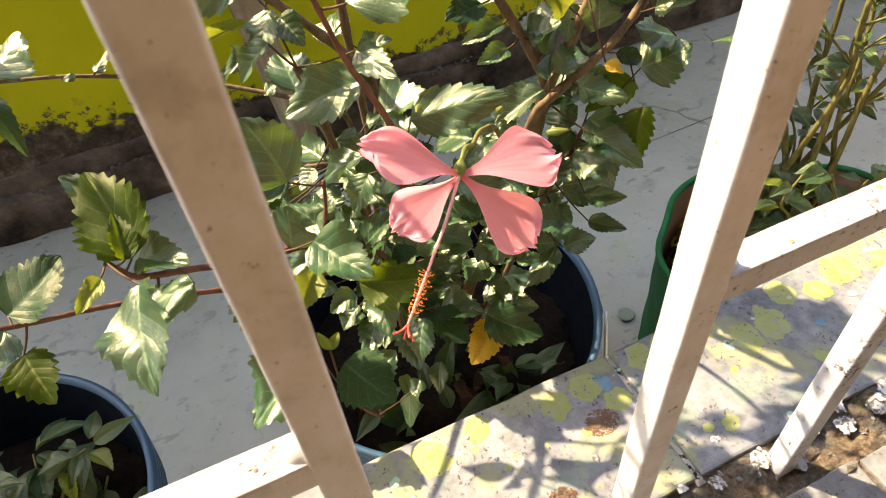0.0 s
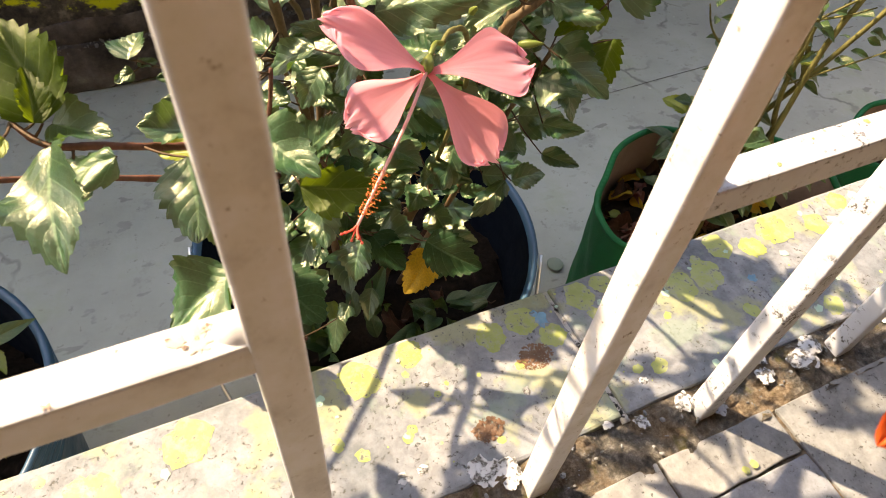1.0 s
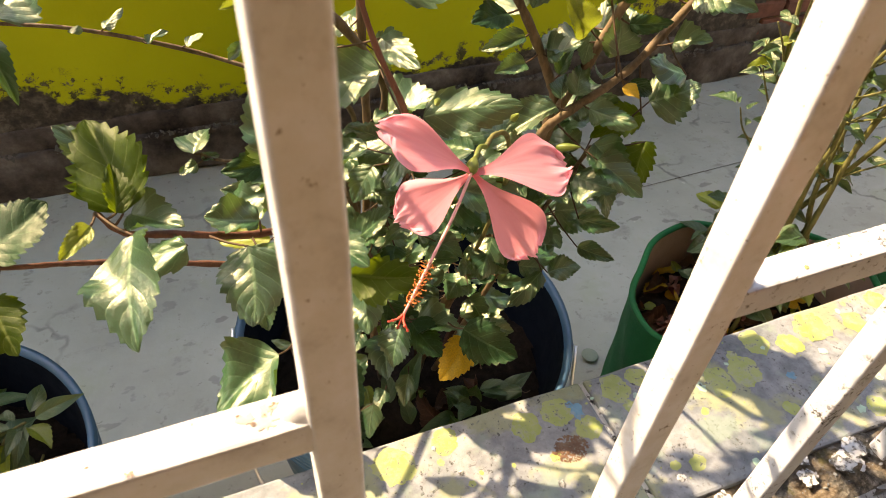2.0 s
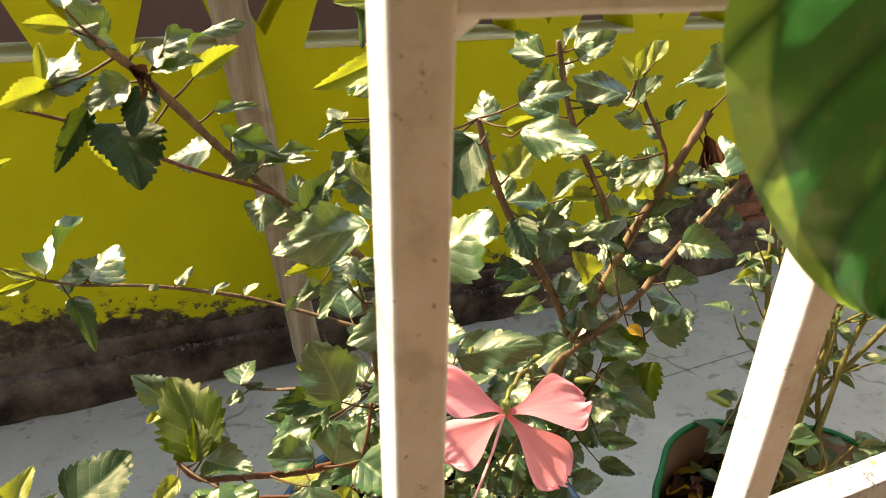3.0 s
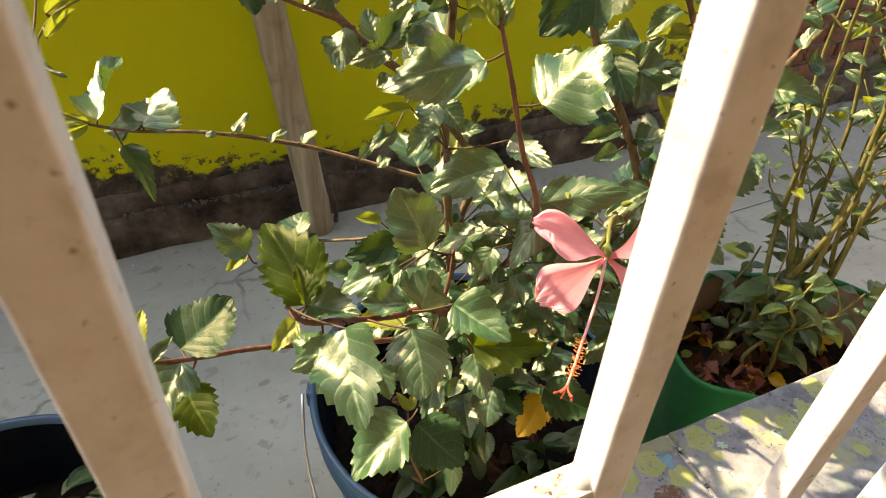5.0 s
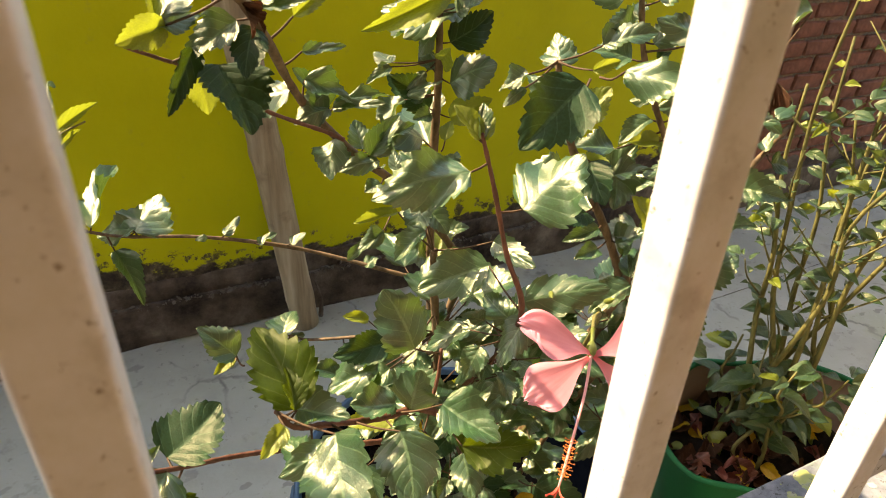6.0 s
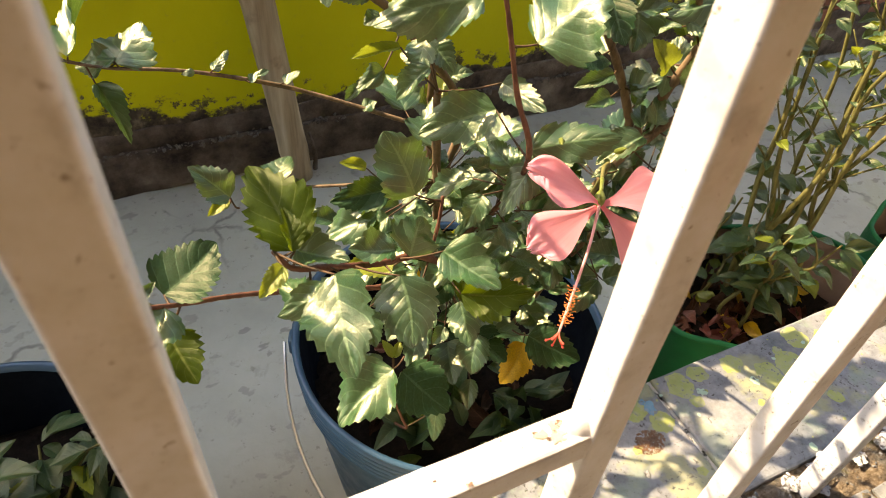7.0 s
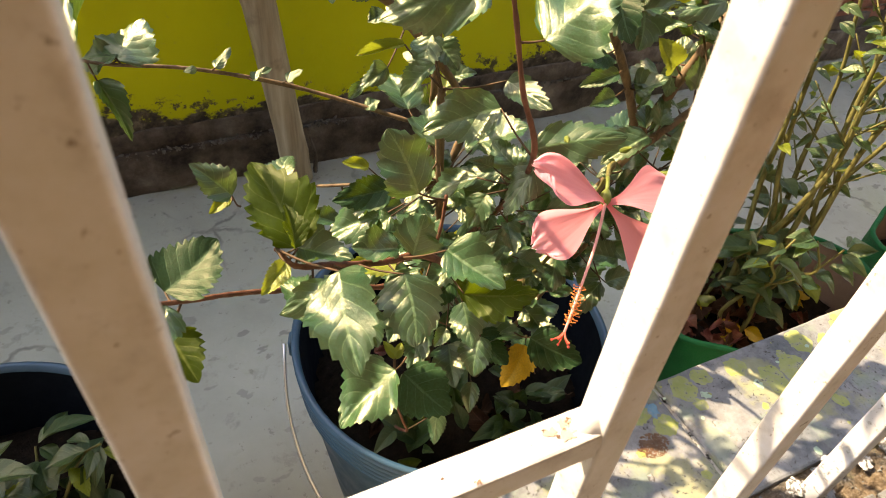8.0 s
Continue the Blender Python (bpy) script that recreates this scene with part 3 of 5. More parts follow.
    for row in range(26):
        for col in range(7):
            ob = new("brick", shared[rng.randrange(4)])
            ob.parent = core
            ob.location = (1.365 + col * 0.116 - (row % 2) * 0.055, WALL_Y + 0.028 + rng.uniform(-0.003, 0.003), 0.125 + row * 0.0455)
            ob.rotation_euler = (0, rng.uniform(-0.02, 0.02), rng.uniform(-0.02, 0.02))
    return core


# ---- the ledge, its slabs and the sill indoors ----
bm = boxed((-1.6, 0.004, -0.02), (1.9, 0.094, LEDGE_Z - 0.022))
ledge = setting("wall_south", bm, CREAM, "low cream parapet wall under the stone ledge", "wall")


def ledge_slab(x0, x1, y0, seed):
    bm = boxed((x0, y0, LEDGE_Z - 0.022), (x1, 0.1135, LEDGE_Z), 0.0022)
    cut_along(bm, 0, 0.012, x0, x1)
    for v in bm.verts:
        n = noise.noise(Vector((v.co.x * 30, v.co.y * 8, seed)))
        v.co.y += n * 0.0009 if v.co.y > 0.06 else n * 0.0024
        v.co.z += noise.noise(Vector((v.co.x * 9, v.co.y * 20, seed + 5))) * 0.0003
    return part("slab", bm, SLAB, ledge, "pale stone ledge slab with dried paint splashes", False)


ledge_slab(-1.2, -0.36, 0.0145, 1)
ledge_slab(-0.3575, 0.1965, 0.0145, 2)
ledge_slab(0.2000, 0.80, 0.0155, 3)
ledge_slab(0.8025, 1.7, 0.0145, 4)
bm = bmesh.new()
bmesh.ops.create_grid(bm, x_segments=420, y_segments=22, size=0.5, matrix=Matrix.Translation((0.2, 0.0, LEDGE_Z - 0.0035)) @ Matrix.Diagonal((2.4, 0.042, 1, 1)))
for v in bm.verts:
    n = noise.fractal(Vector(v.co) * 55, 1.0, 2.0, 4)
    v.co.z += n * 0.0062
part("mortar_bed", bm, MORTAR, ledge, "crumbling brown mortar at the feet of the bars", False)
crumbs = bmesh.new()
crng = random.Random(19)
for k in range(420):
    x, y = crng.uniform(-0.30, 0.62), crng.gauss(-0.001, 0.008)
    if abs(y) > 0.017:
        continue
    r = 0.0005 + 0.0022 * crng.random() ** 3
    turn = Matrix.Rotation(crng.uniform(0, 6), 4, (crng.random(), crng.random(), crng.random() + 0.1))
    bmesh.ops.create_icosphere(crumbs, subdivisions=1, radius=r, matrix=Matrix.Translation((x, y, LEDGE_Z - 0.0022 + r * 0.3)) @ turn @ Matrix.Diagonal((1, 0.7, 0.45, 1)))
tagged(part("mortar_crumbs", crumbs, TILE_PALE, ledge, "loose crumbs of mortar and stone", False), kind="stuff")
bm = boxed((0.1950, 0.012, LEDGE_Z - 0.012), (0.2010, 0.1125, LEDGE_Z - 0.0024))
cut_along(bm, 1, 0.008, 0.012, 0.1125)
roughen(bm, 0.0016, 90, 1.0)
part("joint_filler", bm, FILLER, ledge, "dirty white filler between two ledge slabs")

inner = setting("inner_sill", boxed((-1.6, -0.30, -0.02), (1.9, 0.003, LEDGE_Z - 0.0045)), MORTAR, "mortar bed of the inner sill behind the bars", "sill")


def sill_tile(x0, x1, y0, y1, mat, seed, drop=0.0):
    bm = boxed((x0, y0, LEDGE_Z - 0.014), (x1, y1, LEDGE_Z - 0.0014 - drop), 0.0009)
    cut_along(bm, 0, 0.012, x0, x1)
    cut_along(bm, 1, 0.012, y0, y1)
    for v in bm.verts:
        v.co.y += noise.noise(Vector((v.co.x * 60, v.co.y * 9, seed))) * 0.0012
        v.co.x += noise.noise(Vector((v.co.y * 45, v.co.x * 9, seed + 3))) * 0.0018
        v.co.z += noise.noise(Vector((v.co.x * 14, v.co.y * 14, seed + 8))) * 0.0003
    return part("tile", bm, mat, inner, smooth=False)


sill_tile(-0.50, -0.105, -0.17, -0.0165, TILE_PALE, 1)
sill_tile(-0.102, 0.1985, -0.17, -0.0165, TILE_PALE, 2)
sill_tile(0.2015, 0.2860, -0.0455, -0.0160, TILE_PALE, 3)
sill_tile(0.2005, 0.2890, -0.17, -0.0470, TILE_GREY, 4, 0.0015)
sill_tile(0.2910, 0.4900, -0.17, -0.0175, TILE_PALE, 5, 0.0005)
sill_tile(0.4930, 0.9000, -0.17, -0.0165, TILE_PALE, 6)


def splashes():
    rng = random.Random(12)
    big = [(0.058, 0.097, 13), (-0.042, 0.101, 14), (-0.094, 0.085, 15), (0.093, 0.1035, 9), (0.147, 0.095, 11), (0.171, 0.098, 12),
           (0.185, 0.080, 9), (0.218, 0.101, 11), (0.238, 0.104, 8), (0.291, 0.080, 12), (0.315, 0.082, 13), (0.393, 0.098, 14),
           (0.465, 0.104, 9), (0.385, 0.027, 8), (0.340, 0.100, 11), (0.430, 0.090, 10), (0.270, 0.100, 9), (0.365, 0.090, 10)]
    lime = bmesh.new()
    for x, y, r in big:
        blob(lime, x, min(y, 0.1120 - r * 0.00108), LEDGE_Z, r * 0.00098, rng, 36, 0.0004, 0.22)
    for k in range(120):
        y = rng.uniform(0.020, 0.108)
        blob(lime, rng.uniform(-0.30, 0.62), y, LEDGE_Z, 0.0006 + 0.0055 * rng.random() ** 4, rng, 14, 0.0003, 0.28)
    for x, y, r in ((0.245, -0.041, 2.4), (0.252, -0.040, 2.6), (0.338, -0.060, 3.0)):
        blob(lime, x, y, LEDGE_Z, r * 0.001, rng, 12)
    tagged(part("lime_splashes", lime, SPLASH_LIME, ledge, "dried lime paint splashes"), kind="stuff")
    blue = bmesh.new()
    for x, y, r in ((0.184, 0.093, 5), (0.345, 0.067, 3.6), (0.181, 0.099, 2.5)):
        blob(blue, x, y, LEDGE_Z + 0.0004, r * 0.001, rng, 14, 0.0006, 0.5)
    tagged(part("blue_splashes", blue, SPLASH_BLUE, ledge, "dried blue paint splashes"), kind="stuff")
    mint = bmesh.new()
    for k in range(26):
        blob(mint, rng.uniform(-0.1, 0.5), rng.uniform(0.02, 0.106), LEDGE_Z + 0.0002, 0.001 + 0.0042 * rng.random() ** 2, rng, 12, 0.0004, 0.5)
    tagged(part("mint_splashes", mint, SPLASH_MINT, ledge, "faint mint paint marks"), kind="stuff")
    rust = bmesh.new()
    for x, y, r in ((0.166, 0.071, 8), (0.117, 0.039, 6.5)):
        for k in range(260):
            a, q = rng.uniform(0, 6.28), r * 0.0016 * rng.random() ** 0.9
            blob(rust, x + q * math.cos(a), y + 0.7 * q * math.sin(a), LEDGE_Z + 0.0001 + rng.uniform(0, 0.0001), rng.uniform(0.0002, 0.0010), rng, 8, 0.0002, 1.0)
        for k in range(150):
            a, q = rng.uniform(0, 6.28), r * 0.0015 * rng.random() ** 0.8
            blob(rust, x + q * math.cos(a), y + 0.7 * q * math.sin(a), LEDGE_Z + 0.0003 + rng.uniform(0, 0.0003), rng.uniform(0.0002, 0.0013), rng, 7, 0.0006, 0.8)
    tagged(part("rust_stains", rust, SPLASH_RUST, ledge, "crusty brown rust stains"), kind="stuff")
    crust = bmesh.new()
    for x, y, r in ((0.013, 0.024, 9), (0.030, 0.026, 6), (0.060, 0.032, 3.5), (0.072, 0.032, 3.5), (0.103, 0.018, 10), (0.116, 0.012, 9), (0.238, 0.008, 7),
                    (0.222, 0.030, 3), (0.150, 0.052, 3), (0.333, 0.002, 9), (0.343, 0.008, 8), (0.085, 0.10, 2), (0.095, 0.079, 2), (0.305, 0.016, 6), (0.42, 0.004, 9), (0.262, 0.006, 8), (0.276, 0.011, 7), (0.256, -0.004, 5), (0.300, 0.002, 6), (0.205, 0.008, 4), (0.155, 0.013, 4), (0.185, 0.014, 3)):
        blob(crust, x, y, LEDGE_Z - 0.0012, r * 0.0009, rng, 34, 0.0030, 0.30)
        for k in range(4):
            a, q = rng.uniform(0, 6.28), r * 0.0009
            blob(crust, x + q * math.cos(a), y + 0.7 * q * math.sin(a), LEDGE_Z - 0.0010, r * rng.uniform(0.00025, 0.00055), rng, 16, 0.0014, 0.6)
    tagged(part("white_crust", crust, CRUST, ledge, "flaking white paint crust round the bar feet"), kind="stuff")


splashes()

# unseen veranda shell, added to close the south and dim light on the bars
setting("veranda_floor", boxed((-2.6, -2.6, -0.06), (2.6, -0.30, 0.0)), DIM, "plain brown veranda floor, added out of view", "floor")
setting("wall_back", boxed((-2.6, -2.7, 0.0), (2.6, -2.6, 2.5)), DIM, "plain brown veranda wall, added out of view", "wall")
setting("wall_west", boxed((-2.7, -2.7, 0.0), (-2.6, 0.05, 2.5)), DIM, "plain brown veranda side wall, added out of view", "wall")
setting("wall_east", boxed((2.6, -2.7, 0.0), (2.7, 0.05, 2.5)), DIM, "plain brown veranda side wall, added out of view", "wall")
setting("ceiling", boxed((-2.7, -2.7, 2.5), (2.7, 0.1, 2.6)), DIM, "plain brown veranda ceiling, added out of view", "ceiling")


# ---- the painted iron grille ----
def rounded_bar(x, y, w, z0, z1, r):
    """A square bar with softly rounded edges."""
    bm = bmesh.new()
    section = []
    for k, (cx, cy) in enumerate(((w - r, w - r), (r, w - r), (r, r), (w - r, r))):
        a0 = k * math.pi / 2
        u0, u1 = Vector((math.cos(a0), math.sin(a0))), Vector((math.cos(a0 + math.pi / 2), math.sin(a0 + math.pi / 2)))
        section.append(Vector((cx, cy)) + u0 * r - u1 * r * 0.35)
        for n in range(5):
            a = a0 + math.pi / 8 * n
            section.append(Vector((cx + r * math.cos(a), cy + r * math.sin(a))))
        section.append(Vector((cx, cy)) + u1 * r - u0 * r * 0.35)
    last = None
    z = z0
    while z <= z1:
        ring = [bm.verts.new((x + p.x, y + p.y, z)) for p in section]
        if last:
            for n in range(len(ring)):
                m = (n + 1) % len(ring)
                bm.faces.new((last[n], last[m], ring[m], ring[n]))
        last = ring
        z += 0.02
    return bm


def grille():
    g = thing("window_grille", "white painted square-bar iron grille standing on the ledge", "window grille")
    W = 0.0124
    xs = [-0.4750, -0.3540, -0.2330, -0.1130, 0.0005, 0.1202, 0.2407, 0.3585, 0.4800, 0.6010]
    # how far each bar leans, in x and y for each metre of height
    leans = [(0.0, 0.018)] * 3 + [(-0.0035, 0.012), (-0.0068, 0.025), (-0.001, 0.019)] + [(0.0, 0.018)] * 4
    for i, x in enumerate(xs):
        bm = rounded_bar(x, 0.0, W, LEDGE_Z - 0.010, 2.51, 0.0013)
        lx, ly = leans[i]
        for v in bm.verts:
            v.co.x += lx * (v.co.z - 0.70)
            v.co.y += ly * (v.co.z - 0.70)
        roughen(bm, 0.00025, 45, i * 1.7)
        part("bar", bm, WORN if i >= 6 else PAINT, g)
    for i, (a, b) in enumerate(zip(xs, xs[1:])):
        z = 0.661 if i % 2 == 1 else 0.848
        for lift in (0.0, 0.53, 1.06):
            bm = boxed((a + W - 0.001, 0.0006, z + lift), (b + 0.001, W - 0.0006, z + lift + 0.0125), 0.0012, 2)
            cut_along(bm, 0, 0.012, a + W, b)
            for v in bm.verts:
                f = min(1.0, max(0.0, (v.co.x - a) / (b - a)))
                rise = v.co.z - 0.70
                v.co.x += rise * (leans[i][0] * (1 - f) + leans[i + 1][0] * f)
                v.co.y += rise * (leans[i][1] * (1 - f) + leans[i + 1][1] * f)
            roughen(bm, 0.0003, 60, i * 2.3 + lift)
            part("crossbar", bm, WORN if i >= 5 else PAINT, g, smooth=False)
            for x, end in ((a + W, i), (b, i + 1)):
                rise = z + lift + 0.006 - 0.70
                x += rise * leans[end][0]
                bm = bmesh.new()
                bmesh.ops.create_uvsphere(bm, u_segments=12, v_segments=8, radius=1.0, matrix=Matrix.Translation((x, W / 2 + rise * leans[end][1], z + lift + 0.006)) @ Matrix.Diagonal((0.0088, 0.0059, 0.0105, 1)))
                roughen(bm, 0.0006, 120, x * 9)
                part("weld", bm, PAINT, g, "painted weld bead")
    chips = random.Random(6)
    top = 0.661 + 0.0125 + 0.00015
    for x, y, r, mat in ((-0.0095, 0.0052, 0.0021, BARE), (-0.0128, 0.0066, 0.0015, BARE), (-0.0072, 0.0074, 0.0013, BARE), (-0.0092, 0.0058, 0.0008, SPLASH_RUST), (-0.0066, 0.0080, 0.0009, SPLASH_RUST),
                         (-0.0118, 0.0048, 0.0006, SPLASH_RUST), (-0.0146, 0.0078, 0.0005, SPLASH_RUST), (-0.0640, 0.0030, 0.0011, BARE), (-0.0655, 0.0022, 0.0006, SPLASH_RUST), (-0.0390, 0.0014, 0.0006, SPLASH_RUST),
                         (-0.0250, 0.0095, 0.0005, BARE), (-0.0480, 0.0060, 0.0004, SPLASH_RUST), (-0.0800, 0.0040, 0.0006, BARE)):
        for k in range(3):
            bm = bmesh.new()
            blob(bm, x + chips.gauss(0, r * 0.5), y + chips.gauss(0, r * 0.4), top, r * chips.uniform(0.5, 1.05), chips, 18, 0.00012, 1.1)
            part("chip", bm, mat, g, "chipped paint showing bare brown metal")
    spots = random.Random(9)
    for x, y, r in ((0.2020, 0.0086, 0.0012), (0.1590, 0.0030, 0.0009), (0.1779, 0.0083, 0.0006), (0.1842, 0.0100, 0.0005)):
        bm = bmesh.new()
        blob(bm, x, y, top, r, spots, 16, 0.00012, 0.4)
        part("paint_spot", bm, SPLASH_LIME, g, "dried lime paint spot")
    return g


grille()


# ---- buckets, bags and the bamboo pole ----
def bucket(x, y, r, h, label, handle_side):
    t = thing("bucket", label, "bucket", at=(x, y, 0.003), group="blue buckets")
    bm = bmesh.new()
    prof = [(0.0, 0.0), (r * 0.74, 0.0), (r * 0.755, 0.006)]
    for k in range(1, 13):
        z = h * 0.80 * k / 12
        prof.append((r * (0.755 + 0.185 * k / 12), z))
    for k in range(5):  # ribs under the rim
        z = h * (0.82 + 0.032 * k)
        rr = r * (0.952 + 0.006 * k)
        prof += [(rr, z), (rr + 0.0045, z + h * 0.006), (rr + 0.0045, z + h * 0.017), (rr, z + h * 0.022)]
    prof += [(r * 0.985, h * 0.982), (r, h * 0.984), (r + 0.001, h * 0.994), (r - 0.002, h), (r - 0.005, h * 0.996), (r * 0.958, h * 0.975)]
    lathe(bm, prof, 72)
    part("body", bm, BLUE_TUB, t)
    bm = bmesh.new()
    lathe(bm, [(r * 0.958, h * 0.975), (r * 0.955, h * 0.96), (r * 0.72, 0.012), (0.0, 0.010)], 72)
    part("inner_wall", bm, BLUE_INSIDE, t, "inside of the bucket, its shade painted near-black")
    bm = bmesh.new()
    rr = r + 0.006
    pts = []
    for k in range(13):
        a = math.pi * k / 12
        pts.append((rr * math.cos(a + handle_side), rr * math.sin(a + handle_side), h * 0.90 - 0.62 * h * math.sin(a)))
    tube(bm, [(px_ * (1 + 0.03), py_ * 1.03, pz_) for px_, py_, pz_ in pts], 0.0018, 0.0018, 7, 3)
    part("handle", bm, STEEL, t, "bent galvanised wire handle")
    for a in (handle_side, handle_side + math.pi):
        bm = boxed((-0.009, -0.006, -0.012), (0.009, 0.006, 0.012), 0.003)
        bmesh.ops.transform(bm, matrix=Matrix.Translation((r * math.cos(a), r * math.sin(a), h * 0.90)) @ Matrix.Rotation(a + math.pi / 2, 4, "Z"), verts=bm.verts)
        part("handle_lug", bm, BLUE_TUB, t)
    bm = bmesh.new()
    sz = h * 0.74
    bmesh.ops.create_grid(bm, x_segments=40, y_segments=40, size=r * 0.95)
    bmesh.ops.delete(bm, geom=[v for v in bm.verts if v.co.length > r * 0.915], context="VERTS")
    for v in bm.verts:
        v.co.z = sz + 0.010 * noise.fractal(Vector(v.co) * 22, 1.0, 2.0, 4) - 0.02 * (v.co.length / r) ** 4
    part("soil", bm, SOIL, t, "dark damp potting soil")
    return t


bucket(0.1476, 0.3160, 0.169, 0.288, "blue ribbed plastic bucket holding the hibiscus shrub", 2.75)
bucket(-0.310, 0.276, 0.164, 0.288, "blue plastic bucket with a low leafy plant", 2.3)


def grow_bag(x, y, r, h, label, seed, wide=1.0):
    t = thing("grow_bag", label, "grow bag", at=(x, y, 0.003), group="green grow bags")
    rng = random.Random(seed)

    def shell(sign, r_in):
        bm = bmesh.new()
        prof = [(r_in * (0.93 + 0.07 * (k / 14)), h * k / 14) for k in range(15)]
        lathe(bm, prof, 56)
        for v in bm.verts:
            a, f = math.atan2(v.co.y, v.co.x), v.co.z / h
            sway = 1 + 0.05 * f * math.sin(2 * a + seed) + 0.025 * math.sin(5 * a + 3 * f + seed) + 0.012 * math.sin(11 * a + 9 * f)
            v.co.x *= sway * wide
            v.co.y *= sway
            v.co.z += f * 0.010 * math.sin(3 * a + seed)
        return bm
    part("bag_wall", shell(1, r), GREEN_BAG, t)
    part("bag_lining", shell(1, r - 0.004), BAG_LINING, t, "faded beige lining")
    bm = bmesh.new()
    ring = []
    for k in range(41):
        a = 2 * math.pi * k / 40
        sway = 1 + 0.05 * math.sin(2 * a + seed) + 0.025 * math.sin(5 * a + 3 + seed) + 0.012 * math.sin(11 * a + 9)
        ring.append(((r - 0.002) * sway * wide * math.cos(a), (r - 0.002) * sway * math.sin(a), h + 0.010 * math.sin(3 * a + seed)))
    tube(bm, ring, 0.0042, 0.0042, 7, 2)
    part("hem", bm, GREEN_BAG, t, "stitched green hem")
    bm = bmesh.new()
    bmesh.ops.create_grid(bm, x_segments=36, y_segments=36, size=r)
    bmesh.ops.delete(bm, geom=[v for v in bm.verts if v.co.length > r * 0.93], context="VERTS")
    for v in bm.verts:
        v.co.x *= wide
        v.co.z = h * 0.72 + 0.012 * noise.fractal(Vector(v.co) * 24 + Vector((seed, 0, 0)), 1.0, 2.0, 4)
    part("soil", bm, SOIL, t, "dark soil with leaf litter")
    return t


grow_bag(0.582, 0.262, 0.125, 0.240, "green tarpaulin grow bag with thin upright plants", 2.0, 1.22)
grow_bag(0.918, 0.214, 0.108, 0.232, "green tarpaulin grow bag beside the other", 4.4)

pole = thing("bamboo_pole", "weathered bamboo pole leaning against the lime wall", "bamboo pole")
bm = bmesh.new()
foot, head = Vector((0.157, 0.980, 0.0)), Vector((0.052, 0.995, 0.90))
nodes = []
for k in range(41):
    f = k / 40
    nodes.append((foot.lerp(head, f), 0.0265 + 0.003 * f + 0.0035 * math.exp(-((f - 0.085) / 0.012) ** 2) + 0.003 * math.exp(-((f - 0.42) / 0.012) ** 2) + 0.003 * math.exp(-((f - 0.75) / 0.012) ** 2)))
way = (head - foot).normalized()
side = way.orthogonal().normalized()
other = way.cross(side)
rings = [[bm.verts.new(p + (side * math.cos(a) + other * math.sin(a)) * r) for a in (2 * math.pi * j / 24 for j in range(24))] for p, r in nodes]
for a, b in zip(rings, rings[1:]):
    for j in range(24):
        bm.faces.new((a[j], a[(j + 1) % 24], b[(j + 1) % 24], b[j]))
bm.faces.new(rings[0][::-1])
bm.faces.new(rings[-1])
part("culm", bm, BAMBOO, pole)
bm = bmesh.new()
tube(bm, [foot + Vector((0.030, -0.008, 0.015)), foot + Vector((0.031, -0.012, 0.06)), foot + Vector((0.020, -0.018, 0.11))], 0.005, 0.002, 6)
part("split_edge", bm, PLINTH, pole, "dark split in the bamboo")

# A flat disc added in place of a faint greenish-grey mark on the floor.
coin = thing("bottle_cap", "flat round disc for a faint greenish grey mark on the concrete", "cap", at=(0.476, 0.379, 0.004))
bm = bmesh.new()
lathe(bm, [(0.0, 0.0), (0.0125, 0.0), (0.0130, 0.001), (0.0120, 0.0022), (0.0, 0.0024)], 24)
part("disc", bm, plastic("dull_green_plastic", (0.24, 0.28, 0.21), 0.6), coin)


# ---- leaves ----
def leaf_mesh(name, mat, seed, teeth=11, fold=0.22, droop=0.18, shape="ovate", depth=0.13, wave=0.05, quilt=0.024):
    """A leaf of length 1 along +y and width 1, its face to +z: forward-pointing teeth, a folded midrib and a blade that swells between its veins."""
    rng = random.Random(seed)
    rows = teeth * 3
    bm = bmesh.new()
    uv = bm.loops.layers.uv.new("UVMap")
    half = (0.0, 0.13, 0.32, 0.55, 0.78, 1.0)
    cols = [-c for c in half[:0:-1]] + list(half)
    ph, side = rng.uniform(0, 6), rng.uniform(-0.25, 0.25)
    bend = rng.uniform(-0.07, 0.07)
    grid, spot = [], {}
    bite = {(k, e): depth * rng.uniform(0.5, 1.3) for k in range(teeth + 1) for e in (-1, 1)}
    for i in range(rows + 1):
        u = i / rows
        if shape == "ovate":
            w = 0.5 * math.sin(math.pi * min(1.0, u ** 0.66)) ** 0.76 * (1 - 0.08 * u) + 0.010
        elif shape == "slender":
            w = 0.5 * math.sin(math.pi * u ** 0.8) + 0.01
        else:
            w = 0.5 * math.sin(math.pi * u ** 0.9) ** 0.5 + 0.01
        row = []
        for c in cols:
            e = 1 if c > 0 else -1
            step = i % 3
            cut, ahead = 0.0, 0.0
            if abs(c) == 1.0 and 2 < i < rows - 1:
                cut = bite[(i // 3, e)] * (1.0, 0.45, 0.0)[step]
                ahead = (0.0, 0.006, 0.030)[step] if shape == "ovate" else 0.0
            s = 3.6 * u - 1.3 * abs(c) if shape == "round" else 5.6 * u - 2.0 * abs(c)
            swell = (2 * abs(s - math.floor(s) - 0.5)) ** 0.8 * min(1.0, abs(c) * 4) * (1 - 0.55 * abs(c))
            z = quilt * swell + (fold + side * e * 0.5) * abs(c) * w - droop * u * u
            z += wave * math.sin(7 * u + ph + 2.0 * c) * abs(c) * w * 2 + 0.35 * wave * math.sin(17 * u + 2 * ph + c) * c * c * w
